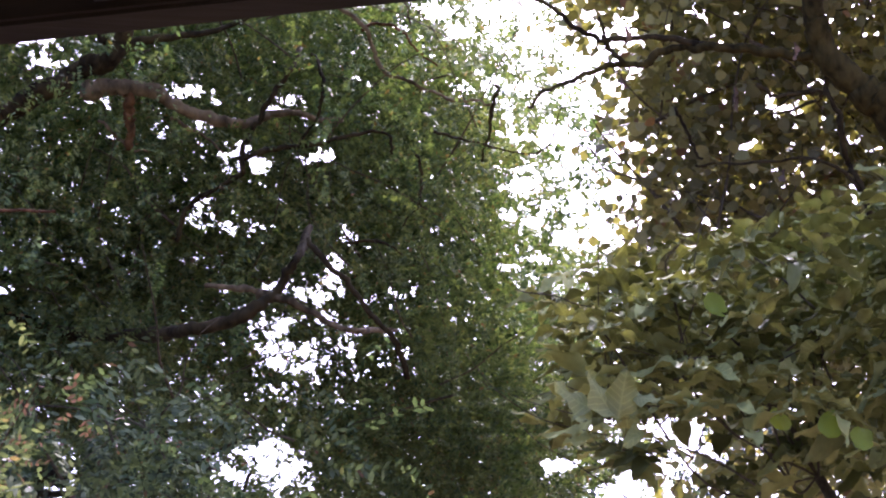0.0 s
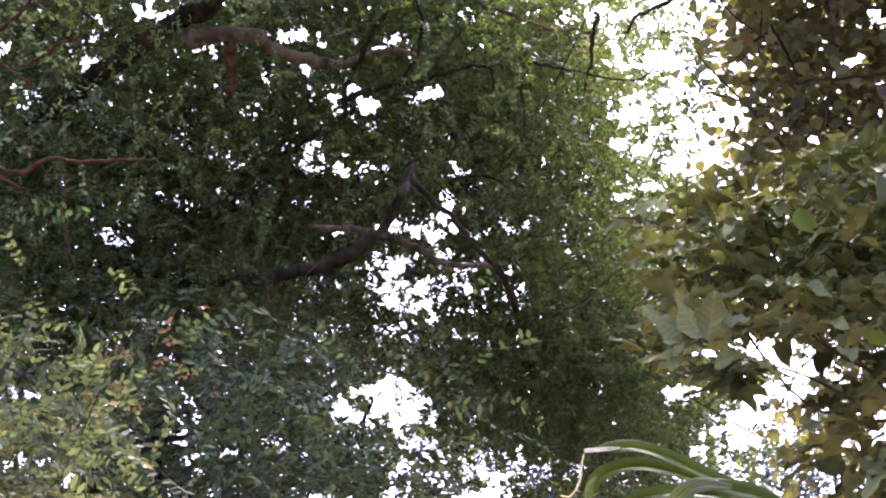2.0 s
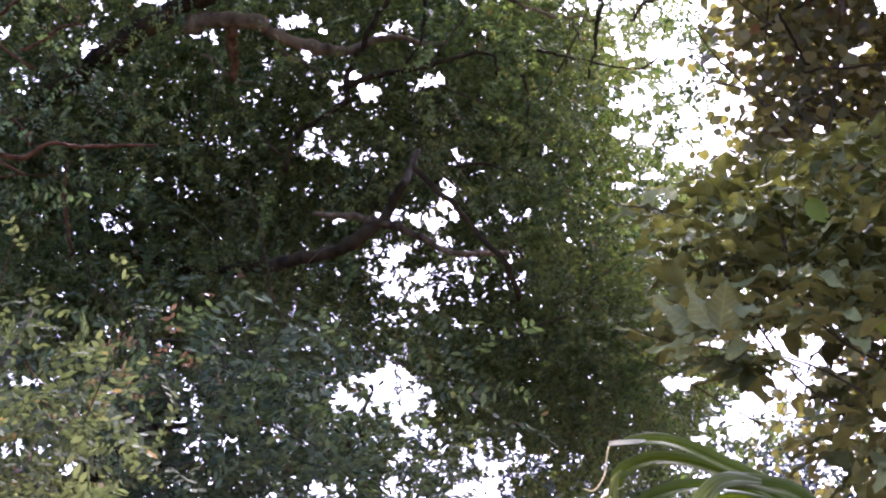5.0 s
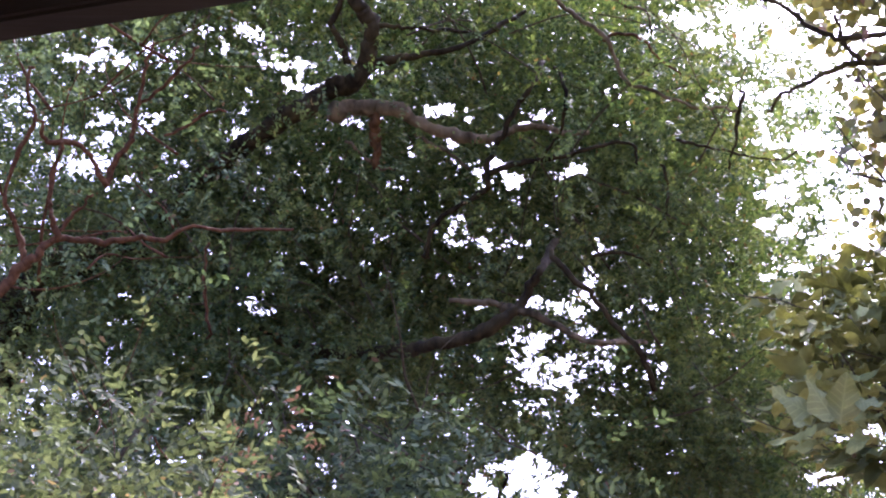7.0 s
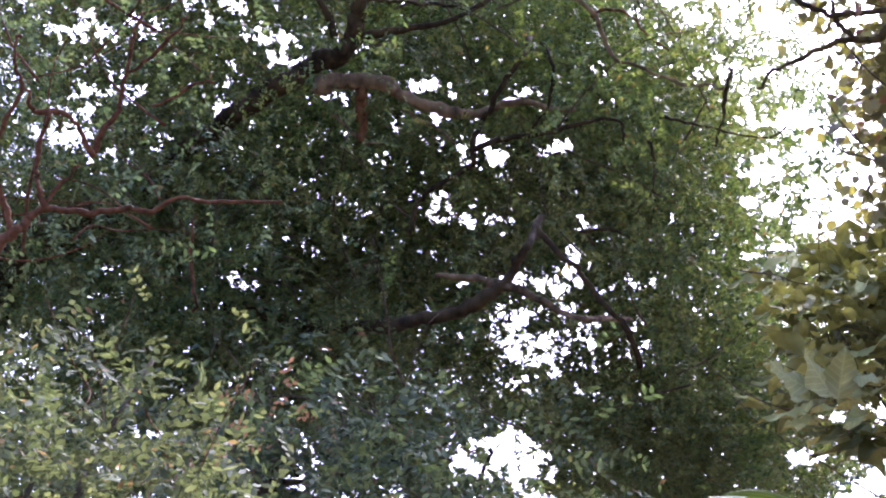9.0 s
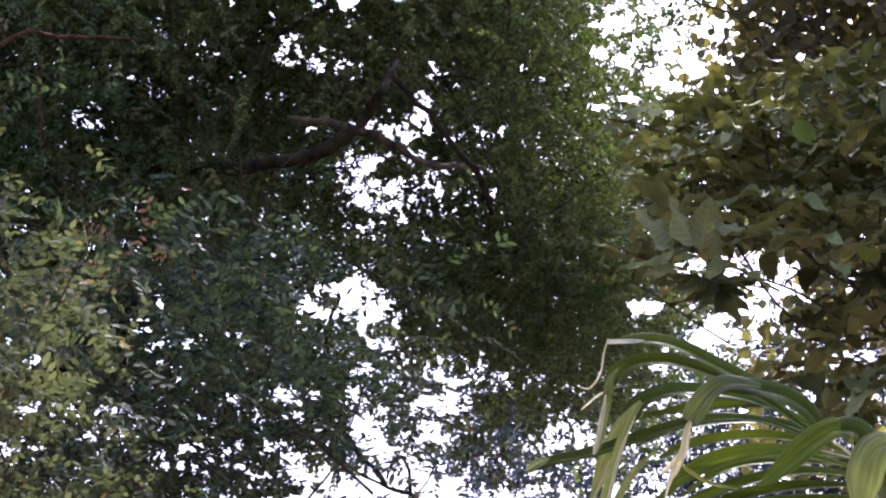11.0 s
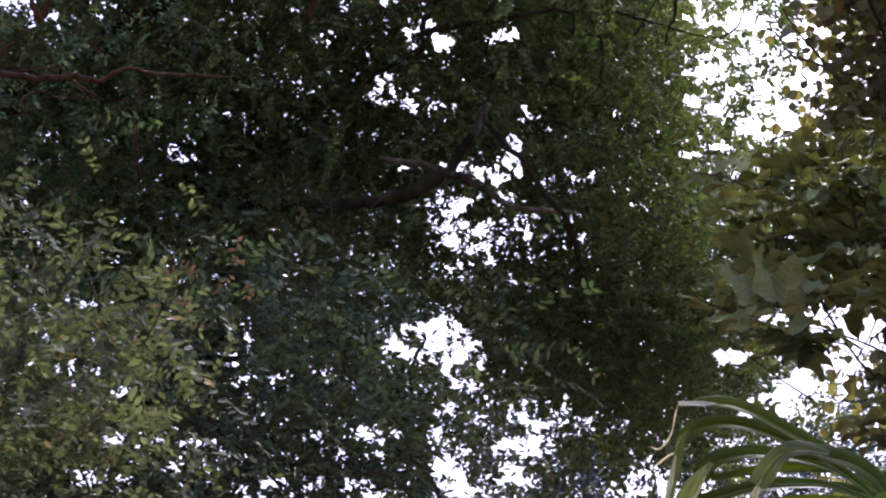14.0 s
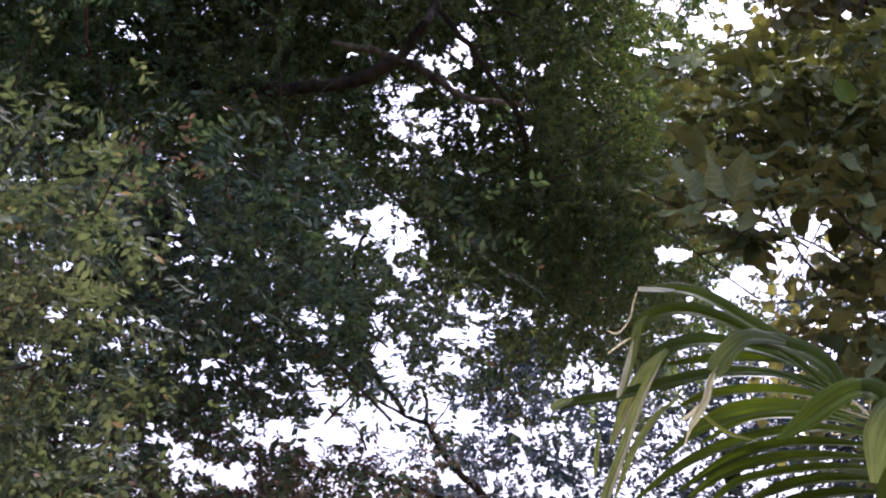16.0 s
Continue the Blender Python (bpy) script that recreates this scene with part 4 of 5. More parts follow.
LACE_GAPS = [(16.7, 12.4, 0.67, 0.46), (17.5, 12.6, 0.59, 0.34), (17.8, 11.9, 0.46, 0.29), (16.3, 11.6, 0.49, 0.25), (17.0, 11.0, 0.59, 0.34), (18.3, 10.9, 0.49, 0.25), (18.5, 12.9, 0.41, 0.25), (15.9, 10.7, 0.41, 0.29), (16.2, 13.7, 0.31, 0.17), (17.1, 13.6, 0.41, 0.14), (18.3, 14.5, 0.28, 0.14), (15.2, 13.0, 0.41, 0.20), (18.8, 11.7, 0.36, 0.25), (15.4, 11.8, 0.31, 0.20), (17.9, 13.4, 0.46, 0.12), (16.8, 11.8, 0.36, 0.17), (18.6, 10.0, 0.41, 0.25)]
DARK_GAPS = [(19.4, 25.5, 0.26, 0.21), (19.9, 25.1, 0.64, 0.16), (20.5, 25.4, 0.45, 0.17), (21.1, 25.8, 0.26, 0.14), (18.4, 24.1, 0.38, 0.23), (19.9, 23.3, 0.23, 0.35), (20.4, 22.7, 0.41, 0.10), (21.7, 22.1, 0.36, 0.52), (21.9, 24.1, 0.19, 0.16), (21.0, 23.6, 0.23, 0.14), (20.0, 24.6, 0.13, 0.17), (18.0, 23.2, 0.21, 0.09), (18.2, 26.8, 0.19, 0.12), (14.9, 26.7, 0.26, 0.24), (17.3, 28.1, 0.26, 0.16), (18.2, 27.8, 0.24, 0.17), (18.7, 28.1, 0.15, 0.12), (16.2, 22.9, 0.11, 0.09), (18.6, 23.0, 0.15, 0.09), (20.3, 24.9, 0.38, 0.14), (14.8, 28.0, 0.75, 0.52), (13.2, 27.3, 0.75, 0.35)]
round_crown(dark, LEAF_ROUND, dict(box=(12.5, 30, 10, 33, 6.6, 8.6), likely=dark_likely), DARK_GAPS + RIGHT_LOW + BROAD_GAPS + LACE_GAPS, 10500, 0.048, 51, "dark round leaves, some yellowed or brown", singles=280, spread=0.10, clear=1.0)

# Sparse leaves above the view, added to break up the sun overhead.
round_crown(dark, LEAF_ROUND, dict(box=(20, 50, 33, 48, 6.0, 8.5), likely=lambda a, e: 0.9 + 0 * a), [], 300, 0.17, 52, "unseen dark round leaves added overhead for shade", name="upper_crown", spread=0.25)

# ---- broad-leaved shrub on the right ----
broad = thing("broad_leaved_shrub", "dull grey-green shrub with large wavy leaves", "shrub")
meshes = leaf_meshes("leaf", LEAF_BROAD, 7, 0.10, 0.35)
HEART = spot(19.0, 14.0, 4.6)
v, f = tube([(2.1, 4.3, -0.05), (2.1, 4.3, 1.0), tuple(HEART * 0.6 + np.array((2.1, 4.3, 1.0)) * 0.4 + (0.1, 0, 0)), tuple(HEART)], 0.03, 0.014)
mesh_object("stem", v, f, TWIG, broad)
for k, tip in enumerate(((9.54, 20.36, 4.3), (11.31, 19.91, 4.3), (12.97, 18.43, 4.3), (12.47, 16.76, 4.2), (16.59, 20.02, 4.5), (19.18, 18.46, 4.5), (16.24, 15.88, 4.4), (19.73, 15.32, 4.4))):
    b = spot(*tip)
    v, f = tube([HEART, HEART * 0.6 + b * 0.4 + (0, 0, 0.16 * (k % 4) - 0.2), HEART * 0.25 + b * 0.75 + (0.03 * (k % 2), 0, 0.05), b], 0.0035, 0.0015, sides=7)
    mesh_object("branch", v, f, TWIG, broad)
rng = np.random.default_rng(61)


def broad_likely(az, el):
    left = 9.9 + 0.30 * np.abs(el - 18.5) + 2.6 * ramp01(16.2 - el, 0, 2.0)
    top = 20.8 + 0.18 * (az - 12)
    return ramp01(az - left, -0.3, 1.0) * ramp01(top - el, -0.3, 0.8) * (0.20 + 0.80 * ramp01(el, 13.5, 15.6))


rest, near = [], []
shapes = [broad_leaf_shape(0.09, 0.35, i, 8) for i in range(5)]
while len(near) + len(rest) < 2900:
    az, el = rng.uniform(9.5, 26), rng.uniform(8, 24)
    if rng.uniform() > broad_likely(np.array(az), np.array(el)) * (1 - openness(np.array(az), np.array(el), BROAD_GAPS)):
        continue
    deep = rng.uniform() < 0.7
    node = spot(az, el, rng.uniform(4.5, 5.5) if deep else rng.uniform(4.05, 4.45))
    axis = Vector((rng.normal(-0.05, 0.28), rng.normal(-0.12, 0.28), rng.normal(0.95, 0.15))).normalized()
    across = axis.cross(Vector((0.2, 1.0, 0.1))).normalized()
    other = axis.cross(across)
    turn = rng.uniform(0, 6.28)
    for k in range(rng.integers(4, 7)):
        a = turn + 2.4 * k
        out = across * math.cos(a) + other * math.sin(a)
        along = (out + axis * rng.normal(0.12, 0.22)).normalized()
        side = axis.cross(along).normalized()
        side = (side + axis * rng.normal(0, 0.2)).normalized()
        top = along.cross(side).normalized()
        side = top.cross(along)
        turned = Matrix((along, side, top)).transposed().to_quaternion()
        m = Matrix.LocRotScale(Vector(node) + along * 0.012, turned, Vector((1, rng.uniform(0.7, 1.05), 1)) * (rng.uniform(0.060, 0.112) + 0.022 * float(ramp01(16.2 - el, 0, 1))))
        a1, e1, _ = bearing(np.array(m @ Vector((0.5, 0, 0))))
        if openness(np.array(a1), np.array(e1), BROAD_GAPS) > 0.7:
            continue
        if deep or len(near) >= 290:
            rest.append(m)
        else:
            near.append(m)
for k, m in enumerate(near):
    ob = new("leaf", meshes[k % 7])
    ob.parent = broad
    ob.matrix_basis = m
vs, fs = [], []
for k, m in enumerate(rest):
    v, f = shapes[k % 5]
    o = len(vs)
    vs += [m @ Vector(p) for p in v]
    fs += [tuple(o + i for i in q) for q in f]
tagged(mesh_object("inner_leaves", vs, fs, LEAF_BROAD, broad, "wavy grey-green leaves deeper in the shrub"), kind="stuff")

# New leaves whose colour is raised to look sunlit.
LEAF_YOUNG_LIT = leaf_material("sunlit_young_leaf", (0.14, 0.19, 0.03), (0.20, 0.26, 0.05), (1.6, 1.7, 0.5), mixing=0.55)
young = leaf_meshes("leaf", LEAF_YOUNG_LIT, 3, 0.04, 0.25)
withered = leaf_meshes("leaf", LEAF_BROWN, 3, 0.16, 0.9)
for k, p in enumerate(((19.16, 15.24, 4.05), (19.96, 14.92, 4.05), (17.42, 15.88, 4.1), (15.63, 19.76, 4.1))):
    ob = new("leaf", young[k % 3]); ob.parent = broad
    tagged(ob, "young yellow-green leaf, brightened as if sunlit")
    ob.matrix_basis = Matrix.LocRotScale(Vector(spot(*p)), Euler((1.2 + 0.1 * k, -1.2 + 0.5 * k, 0.3)), Vector((1, 1.5, 1)) * 0.075)
LEAF_PALE = leaf_material("pale_lobed_leaf", (0.145, 0.162, 0.070), (0.205, 0.222, 0.098), (1.3, 1.3, 0.6), rough=0.6, gloss=0.06, mixing=0.25, vein=0.3)
pale = leaf_meshes("leaf", LEAF_PALE, 5, 0.10, 0.25)
for k, (a, c) in enumerate((((12.41, 16.35, 3.98), (11.36, 17.88, 3.95)), ((12.55, 16.23, 3.98), (12.92, 18.01, 3.95)), ((11.71, 16.61, 3.98), (10.16, 17.25, 3.95)), ((11.63, 16.57, 3.98), (11.04, 16.05, 3.95)), ((13.06, 16.91, 3.98), (14.02, 16.66, 3.95)))):
    a, c = Vector(spot(*a)), Vector(spot(*c))
    along = c - a
    side = along.cross(Vector((0.0, -0.85, 0.5))).normalized()
    top = along.normalized().cross(side)
    ob = new("leaf", pale[k]); ob.parent = broad
    tagged(ob, "large pale grey-green leaf turned to the light")
    ob.matrix_basis = Matrix.LocRotScale(a, Matrix((along.normalized(), side, top)).transposed().to_quaternion(), Vector((1, 1.25, 1)) * along.length * 0.9)
for k, p in enumerate(((14.33, 28.15, 6.05), (20.06, 27.19, 6.05), (17.94, 26.10, 6.05), (18.00, 25.75, 6.05), (19.32, 23.36, 6.05), (14.13, 26.74, 6.05))):
    ob = new("leaf", withered[k % 3]); ob.parent = dark
    tagged(ob, "withered brown hanging leaf")
    ob.matrix_basis = Matrix.LocRotScale(Vector(spot(*p)), Euler((0.4 * k, 1.45, 0.9 * k)), Vector((1, 0.4, 1)) * 0.065)

# ---- far trees ----
far = thing("far_tree", "distant fine-leaved tree, pale against the sky", "tree")
v, f = tube([spot(15, -4.5, 19.0), spot(15, 2, 18.8), spot(14.6, 6, 18.6), spot(14, 9, 18.5)], 0.22, 0.08)
mesh_object("trunk", v, f, BARK, far)
FAR_GAPS = [(5.58, 12.13, 0.85, 0.60), (4.97, 10.91, 0.45, 0.38), (2.88, 9.51, 1.9, 0.75), (1.14, 8.96, 1.5, 0.8), (4.30, 9.20, 1.0, 0.65), (5.4, 9.2, 0.75, 0.35), (6.45, 7.10, 0.9, 0.28), (8.5, 10.6, 0.5, 0.4), (5.0, 7.4, 0.8, 0.3)] + RIGHT_LOW


def far_likely(az, el):
    return ramp01(az, 4.0, 7.0) * ramp01(14.5 - el + 0.1 * az, -0.5, 3.0) * (0.85 - 0.52 * ramp01(az, 8.0, 10.0))


crown(far, LEAF_FAR, dict(box=(3, 26, 2, 17, 15, 20), likely=far_likely), FAR_GAPS, 1150, 18, (10, 0.42, 0.088, 0.040), 71, spread=0.27, flat=0.40, label="fine leaves tinted bluish as by haze", clear=1.0, thin=THIN_LAND)

snag = thing("bare_branched_tree", "distant tree with bare crooked branches", "tree")
for name, points, r0, r1 in (
        ("trunk", [(12.0, -6.5), (9.6, 2.5), (6.66, 6.74), (5.79, 7.62), (5.18, 8.30), (4.65, 8.99), (4.56, 9.11)], 0.042, 0.019),
        ("branch", [(4.56, 9.11), (4.03, 9.24), (3.33, 9.57), (2.44, 9.99), (1.38, 10.23)], 0.018, 0.007),
        ("branch", [(4.65, 9.07), (4.61, 9.59), (4.47, 10.02), (4.34, 10.16), (3.99, 9.89), (3.91, 9.53)], 0.015, 0.008),
        ("branch", [(6.66, 6.78), (4.93, 6.85), (4.41, 7.01), (3.88, 7.26), (3.19, 7.34), (2.49, 7.55), (1.77, 8.26)], 0.018, 0.007),
        ("branch", [(4.75, 8.95), (5.20, 9.52), (5.43, 10.03)], 0.008, 0.004)):
    v, f = tube([spot(a, e, 14.0) for a, e in points], r0, r1, rough=0.003)
    mesh_object(name, v, f, BARK, snag)


def dusty_likely(az, el):
    top = 12.5 - 0.55 * np.maximum(az + 4.5, 0)
    low = np.clip(1.5 - ((az - 0.6) / 3.4) ** 2 - ((el - 7.2) / 0.75) ** 2, 0, 1)
    clump = np.clip(1.4 - ((az - 4.5) / 0.9) ** 2 - ((el - 8.0) / 0.35) ** 2, 0, 1)
    return np.maximum(np.maximum(ramp01(top - el, -0.3, 0.8) * ramp01(1.5 - az, -0.5, 2.0), low), clump)


dusty = thing("dusty_tree", "distant tree with dusty brownish foliage in haze", "tree")
v, f = tube([spot(-4, -8.4, 11.0), spot(-4, 2, 11), spot(-3.5, 6, 11)], 0.12, 0.06)
mesh_object("trunk", v, f, BARK, dusty)
DUSTY_GAPS = LOW_GAPS + [(0.9, 8.75, 1.5, 0.55), (2.4, 9.1, 1.6, 0.85), (3.9, 8.9, 1.1, 0.75), (-1.6, 7.2, 0.75, 0.5), (5.2, 8.9, 0.9, 0.8), (-2.6, 8.1, 0.4, 0.3), (-3.8, 8.0, 0.6, 0.25), (-3.0, 7.2, 0.5, 0.25)]
crown(dusty, LEAF_DUSTY, dict(box=(-17, 6.5, 1, 12.5, 10.0, 12.0), likely=dusty_likely), DUSTY_GAPS, 1150, 11, (10, 0.28, 0.046, 0.023), 72, spread=0.22, label="dusty brownish leaves", clear=1.0, thin=THIN_LOW + THIN_LAND[:2] + THIN_LAND[9:12])

# ---- palm, close by ----
palm = thing("palm", "green palm with long folded leaflets, some tips dried", "palm")
HUB = spot(14.88, 9.68, 1.86)
v, f = tube([(0.72, 1.95, -0.05), (0.72, 1.95, 0.9), tuple(HUB + (0.05, 0.03, -0.25)), tuple(HUB)], 0.022, 0.010, sides=8)
mesh_object("stalk", v, f, LEAF_PALM, palm, "smooth green leaf stalk")


def blade(points, width, material=LEAF_PALM, parent=palm, fold=0.35, label="", twist=0.0, seed=0, tip=0.25, face=0.8):
    """A long folded leaflet along places (bearing, rise, distance), widest in the middle."""
    line = smooth_line([spot(*p) for p in points], 6)
    n = len(line)
    tang = np.gradient(line, axis=0); tang /= np.linalg.norm(tang, axis=1)[:, None]
    rng = np.random.default_rng(seed)
    v, f = [], []
    for i in range(n):
        t = i / (n - 1)
        w = width * min(1.0, 0.35 + 2.2 * t, tip + 2.6 * (1 - t))
        up = np.array((0.0, -face, math.sqrt(1 - face * face)))
        side = np.cross(tang[i], up); side /= np.linalg.norm(side) + 1e-6
        nrm = np.cross(side, tang[i])
        a = twist * t
        s2 = side * math.cos(a) + nrm * math.sin(a)
        n2 = nrm * math.cos(a) - side * math.sin(a)
        for k in (-1, -0.55, -0.12, 0, 0.12, 0.55, 1):
            h = fold * abs(k) * w * 0.5 + (0.07 * w if abs(k) == 0.55 else 0) + (0.03 * w * math.sin(9 * t + 3 * k) if abs(k) == 1 else 0) - (0.05 * w if k == 0 else 0)
            v.append(line[i] + s2 * k * w * 0.5 + n2 * h)
    for i in range(n - 1):
        for j in range(6):
            f.append((i * 7 + j, i * 7 + j + 1, (i + 1) * 7 + j + 1, (i + 1) * 7 + j))
    ob = mesh_object("leaflet", v, f, material, parent, label)
    uv = ob.data.uv_layers.new(name="UVMap")
    for loop in ob.data.loops:
        uv.data[loop.index].uv = ((loop.vertex_index % 7) / 6, (loop.vertex_index // 7) / (n - 1) + 0.37 * seed)
    return ob


LEAF_YELLOW = leaf_material("yellowing_palm_leaf", (0.13, 0.14, 0.015), (0.20, 0.20, 0.03), (1.5, 1.5, 0.4), rough=0.4, gloss=0.3, mixing=0.35, stripe=0.45)
LEAF_GREY = leaf_material("ageing_palm_leaf", (0.110, 0.125, 0.045), (0.220, 0.238, 0.090), (1.3, 1.35, 0.6), rough=0.45, gloss=0.15, mixing=0.4, stripe=0.45)
blade([(13.93, 10.32, 1.9), (13.22, 11.16, 1.9), (12.24, 11.77, 1.9), (11.07, 12.38, 1.9), (10.07, 12.92, 1.9), (9.22, 13.23, 1.9), (8.44, 13.29, 1.9), (8.01, 13.28, 1.9)], 0.0197, fold=0.25, tip=0.5, seed=1)
blade([(13.63, 10.41, 1.915), (12.50, 11.30, 1.915), (11.18, 12.03, 1.915), (10.08, 12.48, 1.915), (9.15, 12.67, 1.915), (8.38, 12.58, 1.915), (7.86, 12.31, 1.915), (7.66, 11.98, 1.915)], 0.0210, fold=0.3, tip=0.5, seed=2)
blade([(8.69, 13.27, 1.895), (8.12, 13.25, 1.895), (7.54, 13.25, 1.895)], 0.0075, LEAF_DRY, label="dried pale leaf tip", fold=0.15, tip=0.8, seed=3)
blade([(7.88, 12.43, 1.9), (7.64, 12.14, 1.9), (7.53, 11.59, 1.9), (7.38, 10.93, 1.9), (7.27, 10.35, 1.9), (7.13, 9.93, 1.9)], 0.0098, LEAF_GREY, label="withered grey-green hanging strip", fold=0.4, tip=0.3, twist=0.5, seed=4)
blade([(7.47, 11.68, 1.89), (7.33, 10.93, 1.89), (7.18, 10.26, 1.89), (7.07, 9.93, 1.89)], 0.0052, LEAF_DRY, label="dried straw-coloured strip", fold=0.3, tip=0.4, seed=5)
blade([(7.55, 13.23, 1.9), (7.44, 12.85, 1.9), (7.35, 12.38, 1.9), (7.16, 12.05, 1.9), (6.95, 11.88, 1.9), (6.67, 11.95, 1.9)], 0.0023, LEAF_DRY, label="dry thread at the leaf tip", twist=2.0, tip=0.6, seed=6)
blade([(7.93, 11.94, 1.91), (7.51, 11.78, 1.91), (7.24, 11.65, 1.91), (6.75, 11.25, 1.91)], 0.0020, LEAF_DRY, label="dry thread at the leaf tip", twist=1.0, tip=0.6, seed=7)
blade([(13.95, 10.06, 1.84), (13.50, 10.98, 1.84), (12.85, 11.50, 1.84), (12.11, 11.73, 1.84), (11.44, 11.88, 1.84), (10.88, 11.93, 1.84)], 0.0258, fold=0.12, tip=0.9, seed=8)
blade([(12.01, 11.83, 1.83), (11.37, 11.95, 1.83), (10.86, 11.92, 1.83), (10.45, 11.67, 1.83), (10.13, 11.30, 1.83), (9.85, 10.84, 1.83)], 0.0223, LEAF_GREY, label="pale turned-over leaf tip", fold=0.12, tip=0.75, seed=9)
blade([(9.99, 11.01, 1.83), (9.77, 10.61, 1.83), (9.62, 9.98, 1.83), (9.37, 9.49, 1.83), (9.20, 9.16, 1.83), (9.01, 8.50, 1.83)], 0.0078, LEAF_DRY, label="dried frayed straw-coloured tip", fold=0.4, twist=1.0, tip=0.2, seed=10)
blade([(9.59, 9.98, 1.83), (9.28, 9.62, 1.83), (8.90, 9.30, 1.83)], 0.0045, LEAF_DRY, label="dried frayed straw-coloured tip", twist=0.8, seed=11)
blade([(9.45, 9.74, 1.85), (9.86, 9.35, 1.85), (10.44, 9.02, 1.85), (11.27, 8.84, 1.85)], 0.0062, LEAF_YELLOW, label="yellowing narrow leaflet", fold=0.3, seed=12)
blade([(14.94, 9.87, 1.8), (14.80, 10.33, 1.8), (14.38, 10.51, 1.8), (13.85, 10.43, 1.8), (13.24, 10.05, 1.8), (12.68, 9.60, 1.8), (12.08, 9.12, 1.8), (11.74, 8.92, 1.8)], 0.0274, fold=0.15, tip=0.1, seed=13)
blade([(14.90, 9.90, 1.795), (14.79, 10.28, 1.795), (14.53, 10.47, 1.795), (14.24, 10.48, 1.795)], 0.0317, fold=0.2, tip=0.9, seed=14)
blade([(16.26, 9.82, 1.78), (15.62, 10.04, 1.78), (15.16, 9.86, 1.78), (14.86, 9.30, 1.78), (14.69, 8.56, 1.78), (14.60, 7.75, 1.78)], 0.0336, LEAF_GREY, label="ageing grey-green leaflet", fold=0.12, tip=0.2, seed=15)
blade([(13.76, 10.36, 1.82), (14.21, 10.02, 1.82), (14.71, 9.58, 1.82)], 0.0033, LEAF_DRY, label="bare pale midrib", seed=16)
blade([(13.67, 9.90, 1.82), (14.16, 9.76, 1.82), (14.71, 9.61, 1.82)], 0.0028, LEAF_DRY, label="bare pale midrib", seed=17)
blade([(14.08, 10.16, 1.98), (12.27, 10.86, 1.98), (10.76, 10.94, 1.98), (9.56, 10.70, 1.98), (8.37, 10.34, 1.98), (7.17, 9.99, 1.98), (6.07, 9.78, 1.98), (5.27, 9.49, 1.98)], 0.0163, fold=0.2, tip=0.6, seed=18)
blade([(5.89, 9.83, 1.975), (5.53, 9.66, 1.975), (5.23, 9.46, 1.975)], 0.0120, LEAF_GREY, label="pale leaf tip", fold=0.15, tip=0.6, seed=19)
blade([(13.48, 10.84, 2), (12.16, 11.42, 2), (10.99, 11.71, 2), (9.97, 11.79, 2), (9.11, 11.64, 2), (8.63, 11.38, 2), (8.38, 11.01, 2)], 0.0207, fold=0.25, tip=0.8, seed=20)
blade([(8.74, 11.48, 1.985), (8.36, 11.04, 1.985), (7.97, 10.48, 1.985), (7.69, 9.82, 1.985), (7.41, 9.19, 1.985), (7.13, 8.53, 1.985)], 0.0182, LEAF_GREY, label="withered grey-green hanging strip", fold=0.35, tip=0.2, seed=21)
blade([(8.51, 11.08, 1.975), (8.09, 10.26, 1.975), (7.67, 9.60, 1.975), (7.21, 8.66, 1.975)], 0.0054, LEAF_DRY, label="dried pale leaf edge", fold=0.2, seed=22)
blade([(14.29, 10.37, 2), (12.66, 11.24, 2), (11.48, 11.33, 2), (10.13, 11.26, 2), (8.76, 11.04, 2)], 0.0142, fold=0.36, twist=0.2, tip=0.3, seed=23)
blade([(14.47, 10.15, 2.012), (13.00, 10.73, 2.012), (11.49, 10.83, 2.012), (9.96, 10.66, 2.012), (8.59, 10.18, 2.012)], 0.0143, fold=0.42, twist=-0.3, tip=0.3, seed=24)
blade([(14.81, 9.89, 2.024), (13.17, 10.30, 2.024), (11.66, 10.38, 2.024), (10.14, 10.16, 2.024), (9.28, 9.81, 2.024)], 0.0143, fold=0.49, twist=0.1, tip=0.3, seed=25)
blade([(14.98, 9.69, 2.036), (13.34, 9.93, 2.036), (11.83, 9.96, 2.036), (10.65, 9.69, 2.036), (9.62, 9.17, 2.036)], 0.0160, fold=0.36, twist=0.2, tip=0.3, seed=26)
blade([(15.09, 9.46, 2.048), (13.51, 9.63, 2.048), (12.01, 9.60, 2.048), (10.99, 9.32, 2.048), (9.97, 8.67, 2.048)], 0.0145, fold=0.42, twist=-0.3, tip=0.3, seed=27)
blade([(14.95, 9.36, 1.96), (13.69, 9.73, 1.96), (12.50, 9.85, 1.96), (11.15, 9.67, 1.96), (9.80, 9.13, 1.96), (8.64, 8.14, 1.96)], 0.0139, fold=0.32, twist=0.2, tip=0.25, seed=28)
blade([(15.07, 9.11, 1.973), (13.72, 9.31, 1.973), (12.38, 9.17, 1.973), (10.86, 8.76, 1.973), (9.18, 7.92, 1.973), (7.86, 6.83, 1.973)], 0.0167, fold=0.40, twist=-0.2, tip=0.25, seed=29)
blade([(15.18, 8.86, 1.986), (13.59, 8.88, 1.986), (12.08, 8.74, 1.986), (10.73, 8.25, 1.986), (9.24, 7.24, 1.986)], 0.0155, fold=0.48, twist=0.1, tip=0.25, seed=30)
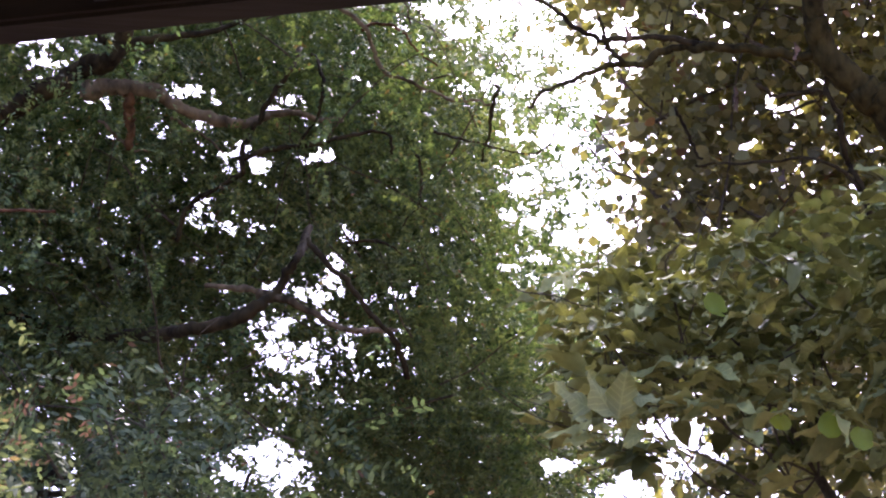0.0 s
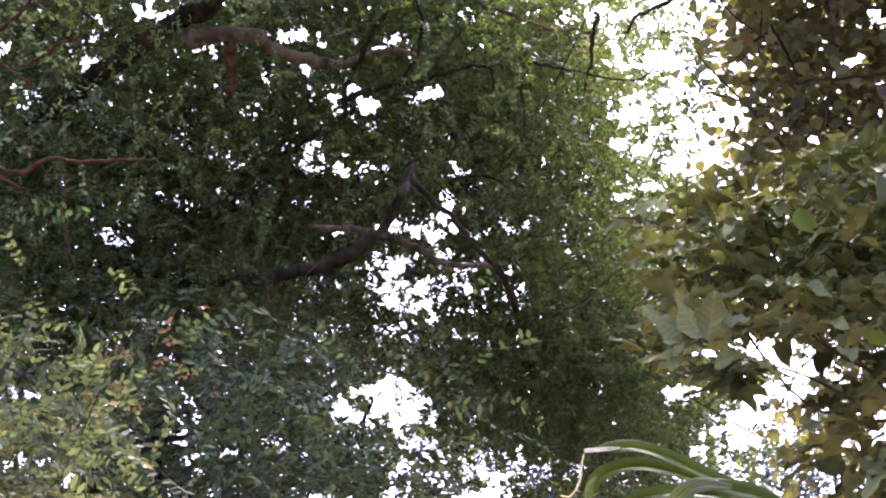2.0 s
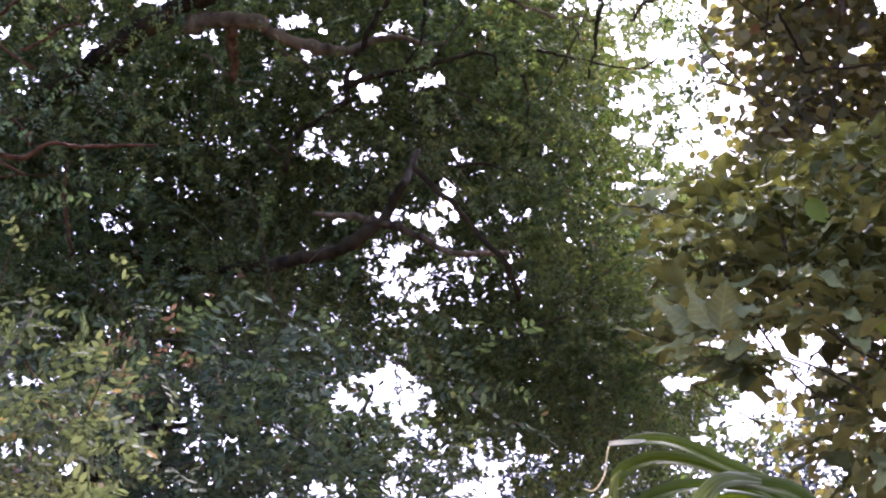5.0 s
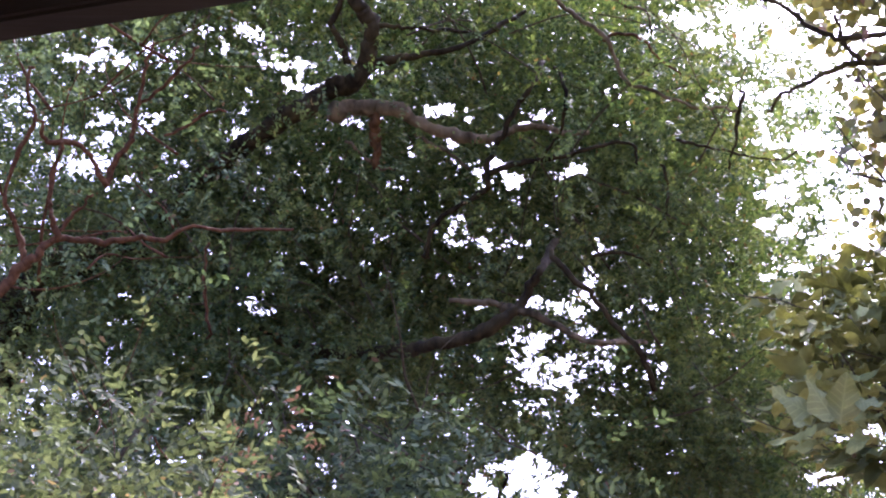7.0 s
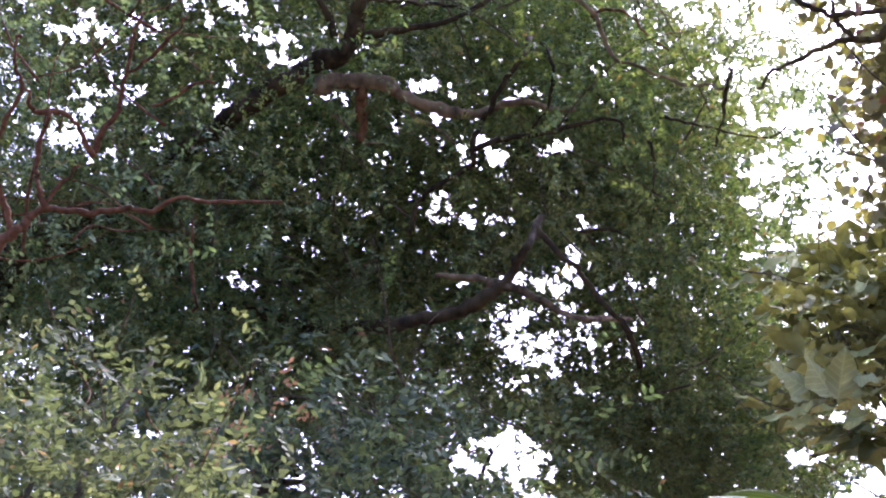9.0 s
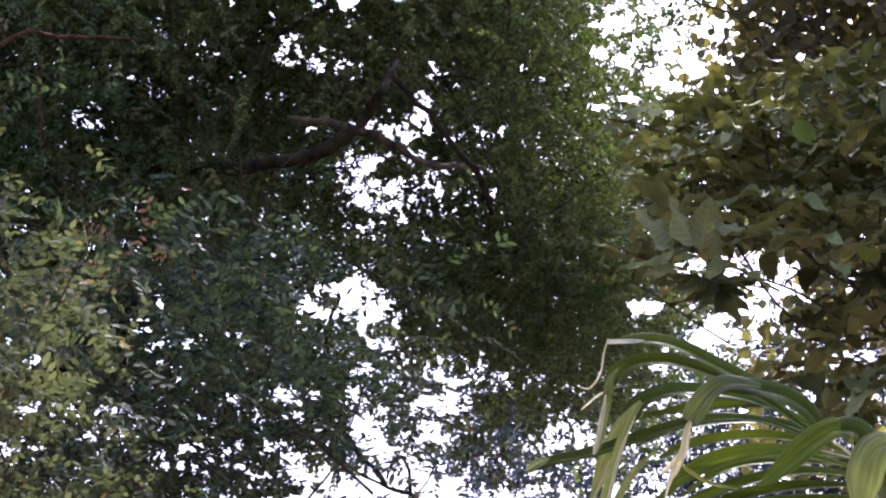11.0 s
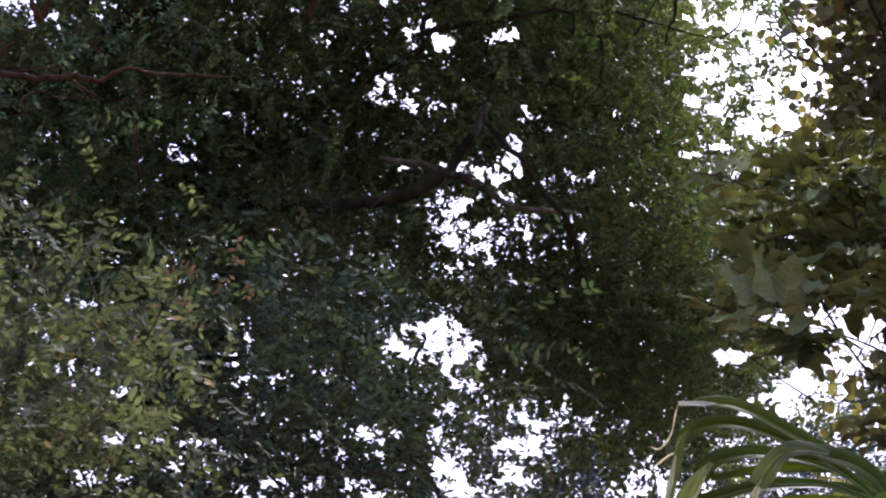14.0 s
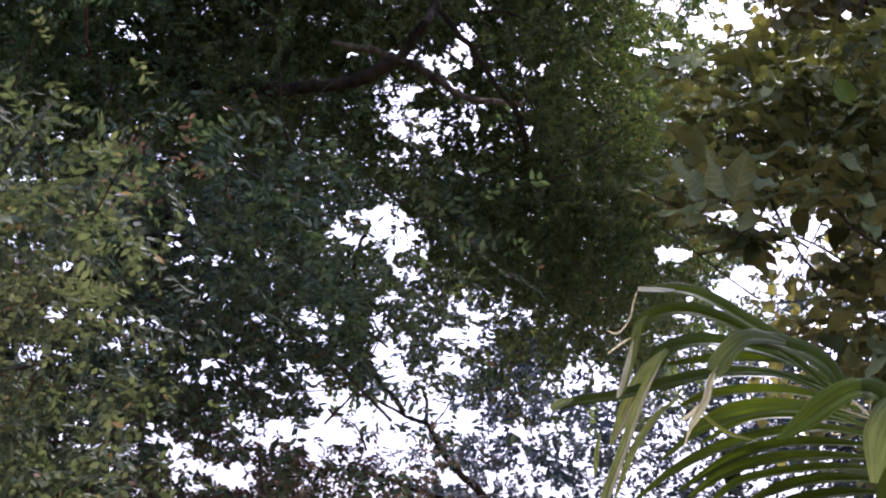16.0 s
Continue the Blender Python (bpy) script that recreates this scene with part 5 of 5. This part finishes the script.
blade([(15.29, 8.50, 1.999), (13.62, 8.50, 1.999), (11.94, 8.31, 1.999), (10.60, 7.85, 1.999), (9.61, 7.09, 1.999)], 0.0156, fold=0.32, twist=0.2, tip=0.25, seed=31)
blade([(15.40, 8.17, 2.012), (13.82, 8.17, 2.012), (12.31, 7.94, 2.012), (10.97, 7.54, 2.012), (10.15, 6.79, 2.012)], 0.0143, fold=0.40, twist=-0.2, tip=0.25, seed=32)
blade([(15.48, 7.87, 2.025), (13.85, 7.81, 2.025), (12.52, 7.54, 2.025), (11.35, 7.02, 2.025)], 0.0158, fold=0.48, twist=0.1, tip=0.25, seed=33)
blade([(15.57, 7.51, 2.038), (14.05, 7.41, 2.038), (12.72, 7.08, 2.038), (11.73, 6.53, 2.038)], 0.0160, fold=0.32, twist=0.2, tip=0.25, seed=34)
blade([(15.65, 7.13, 2.051), (14.25, 6.99, 2.051), (13.09, 6.60, 2.051)], 0.0145, fold=0.40, twist=-0.2, tip=0.25, seed=35)
blade([(8.34, 11.40, 1.87), (7.78, 10.04, 1.87), (7.31, 8.48, 1.87), (6.74, 6.76, 1.87)], 0.0100, LEAF_GREY, label="long pale withered strip", fold=0.4, tip=0.8, seed=38)
blade([(8.22, 10.90, 1.86), (7.80, 9.95, 1.86), (7.38, 8.50, 1.86), (6.85, 6.76, 1.86)], 0.0036, LEAF_DRY, label="dried straw-coloured edge", fold=0.3, tip=0.8, seed=39)
blade([(6.77, 8.80, 1.97), (6.69, 8.28, 1.97), (6.67, 7.43, 1.97)], 0.0054, LEAF_GREY, label="narrow pale hanging strip", seed=36)
blade([(9.19, 10.04, 2.02), (8.52, 9.41, 2.02), (7.88, 8.35, 2.02), (7.36, 6.80, 2.02)], 0.0080, LEAF_GREY, label="narrow grey-green strip", fold=0.4, seed=37)

# ---- twigs through the crowns ----
twigs(tree, TWIG, (-10, 11, 16, 29, 8.35, 9.0), 55, 0.0045, 1.0, 81, "thin crooked twigs")
twigs(mid, TWIG, (-9, 3, 8, 17, 6.2, 7.2), 45, 0.005, 0.6, 82, "thin twigs")
twigs(red, BARK_RED, (-16, -7, 20, 29, 6.4, 7.3), 18, 0.005, 0.8, 83, "thin reddish twigs")
twigs(shrub, BARK_RED, (-15, -7, 7, 17, 4.3, 4.8), 22, 0.0022, 0.35, 84, "thin reddish-brown twigs")
twigs(broad, TWIG, (12, 20, 13, 20, 4.2, 4.9), 28, 0.003, 0.4, 85, "thin dark twigs", rise=0.3)
twigs(dark, TWIG, (15, 22, 16, 29, 6.5, 7.5), 50, 0.006, 0.8, 86, "thin dark twigs")
twigs(far, TWIG, (4, 16, 5, 13, 15.5, 18), 26, 0.006, 1.2, 87, "thin dark twigs")
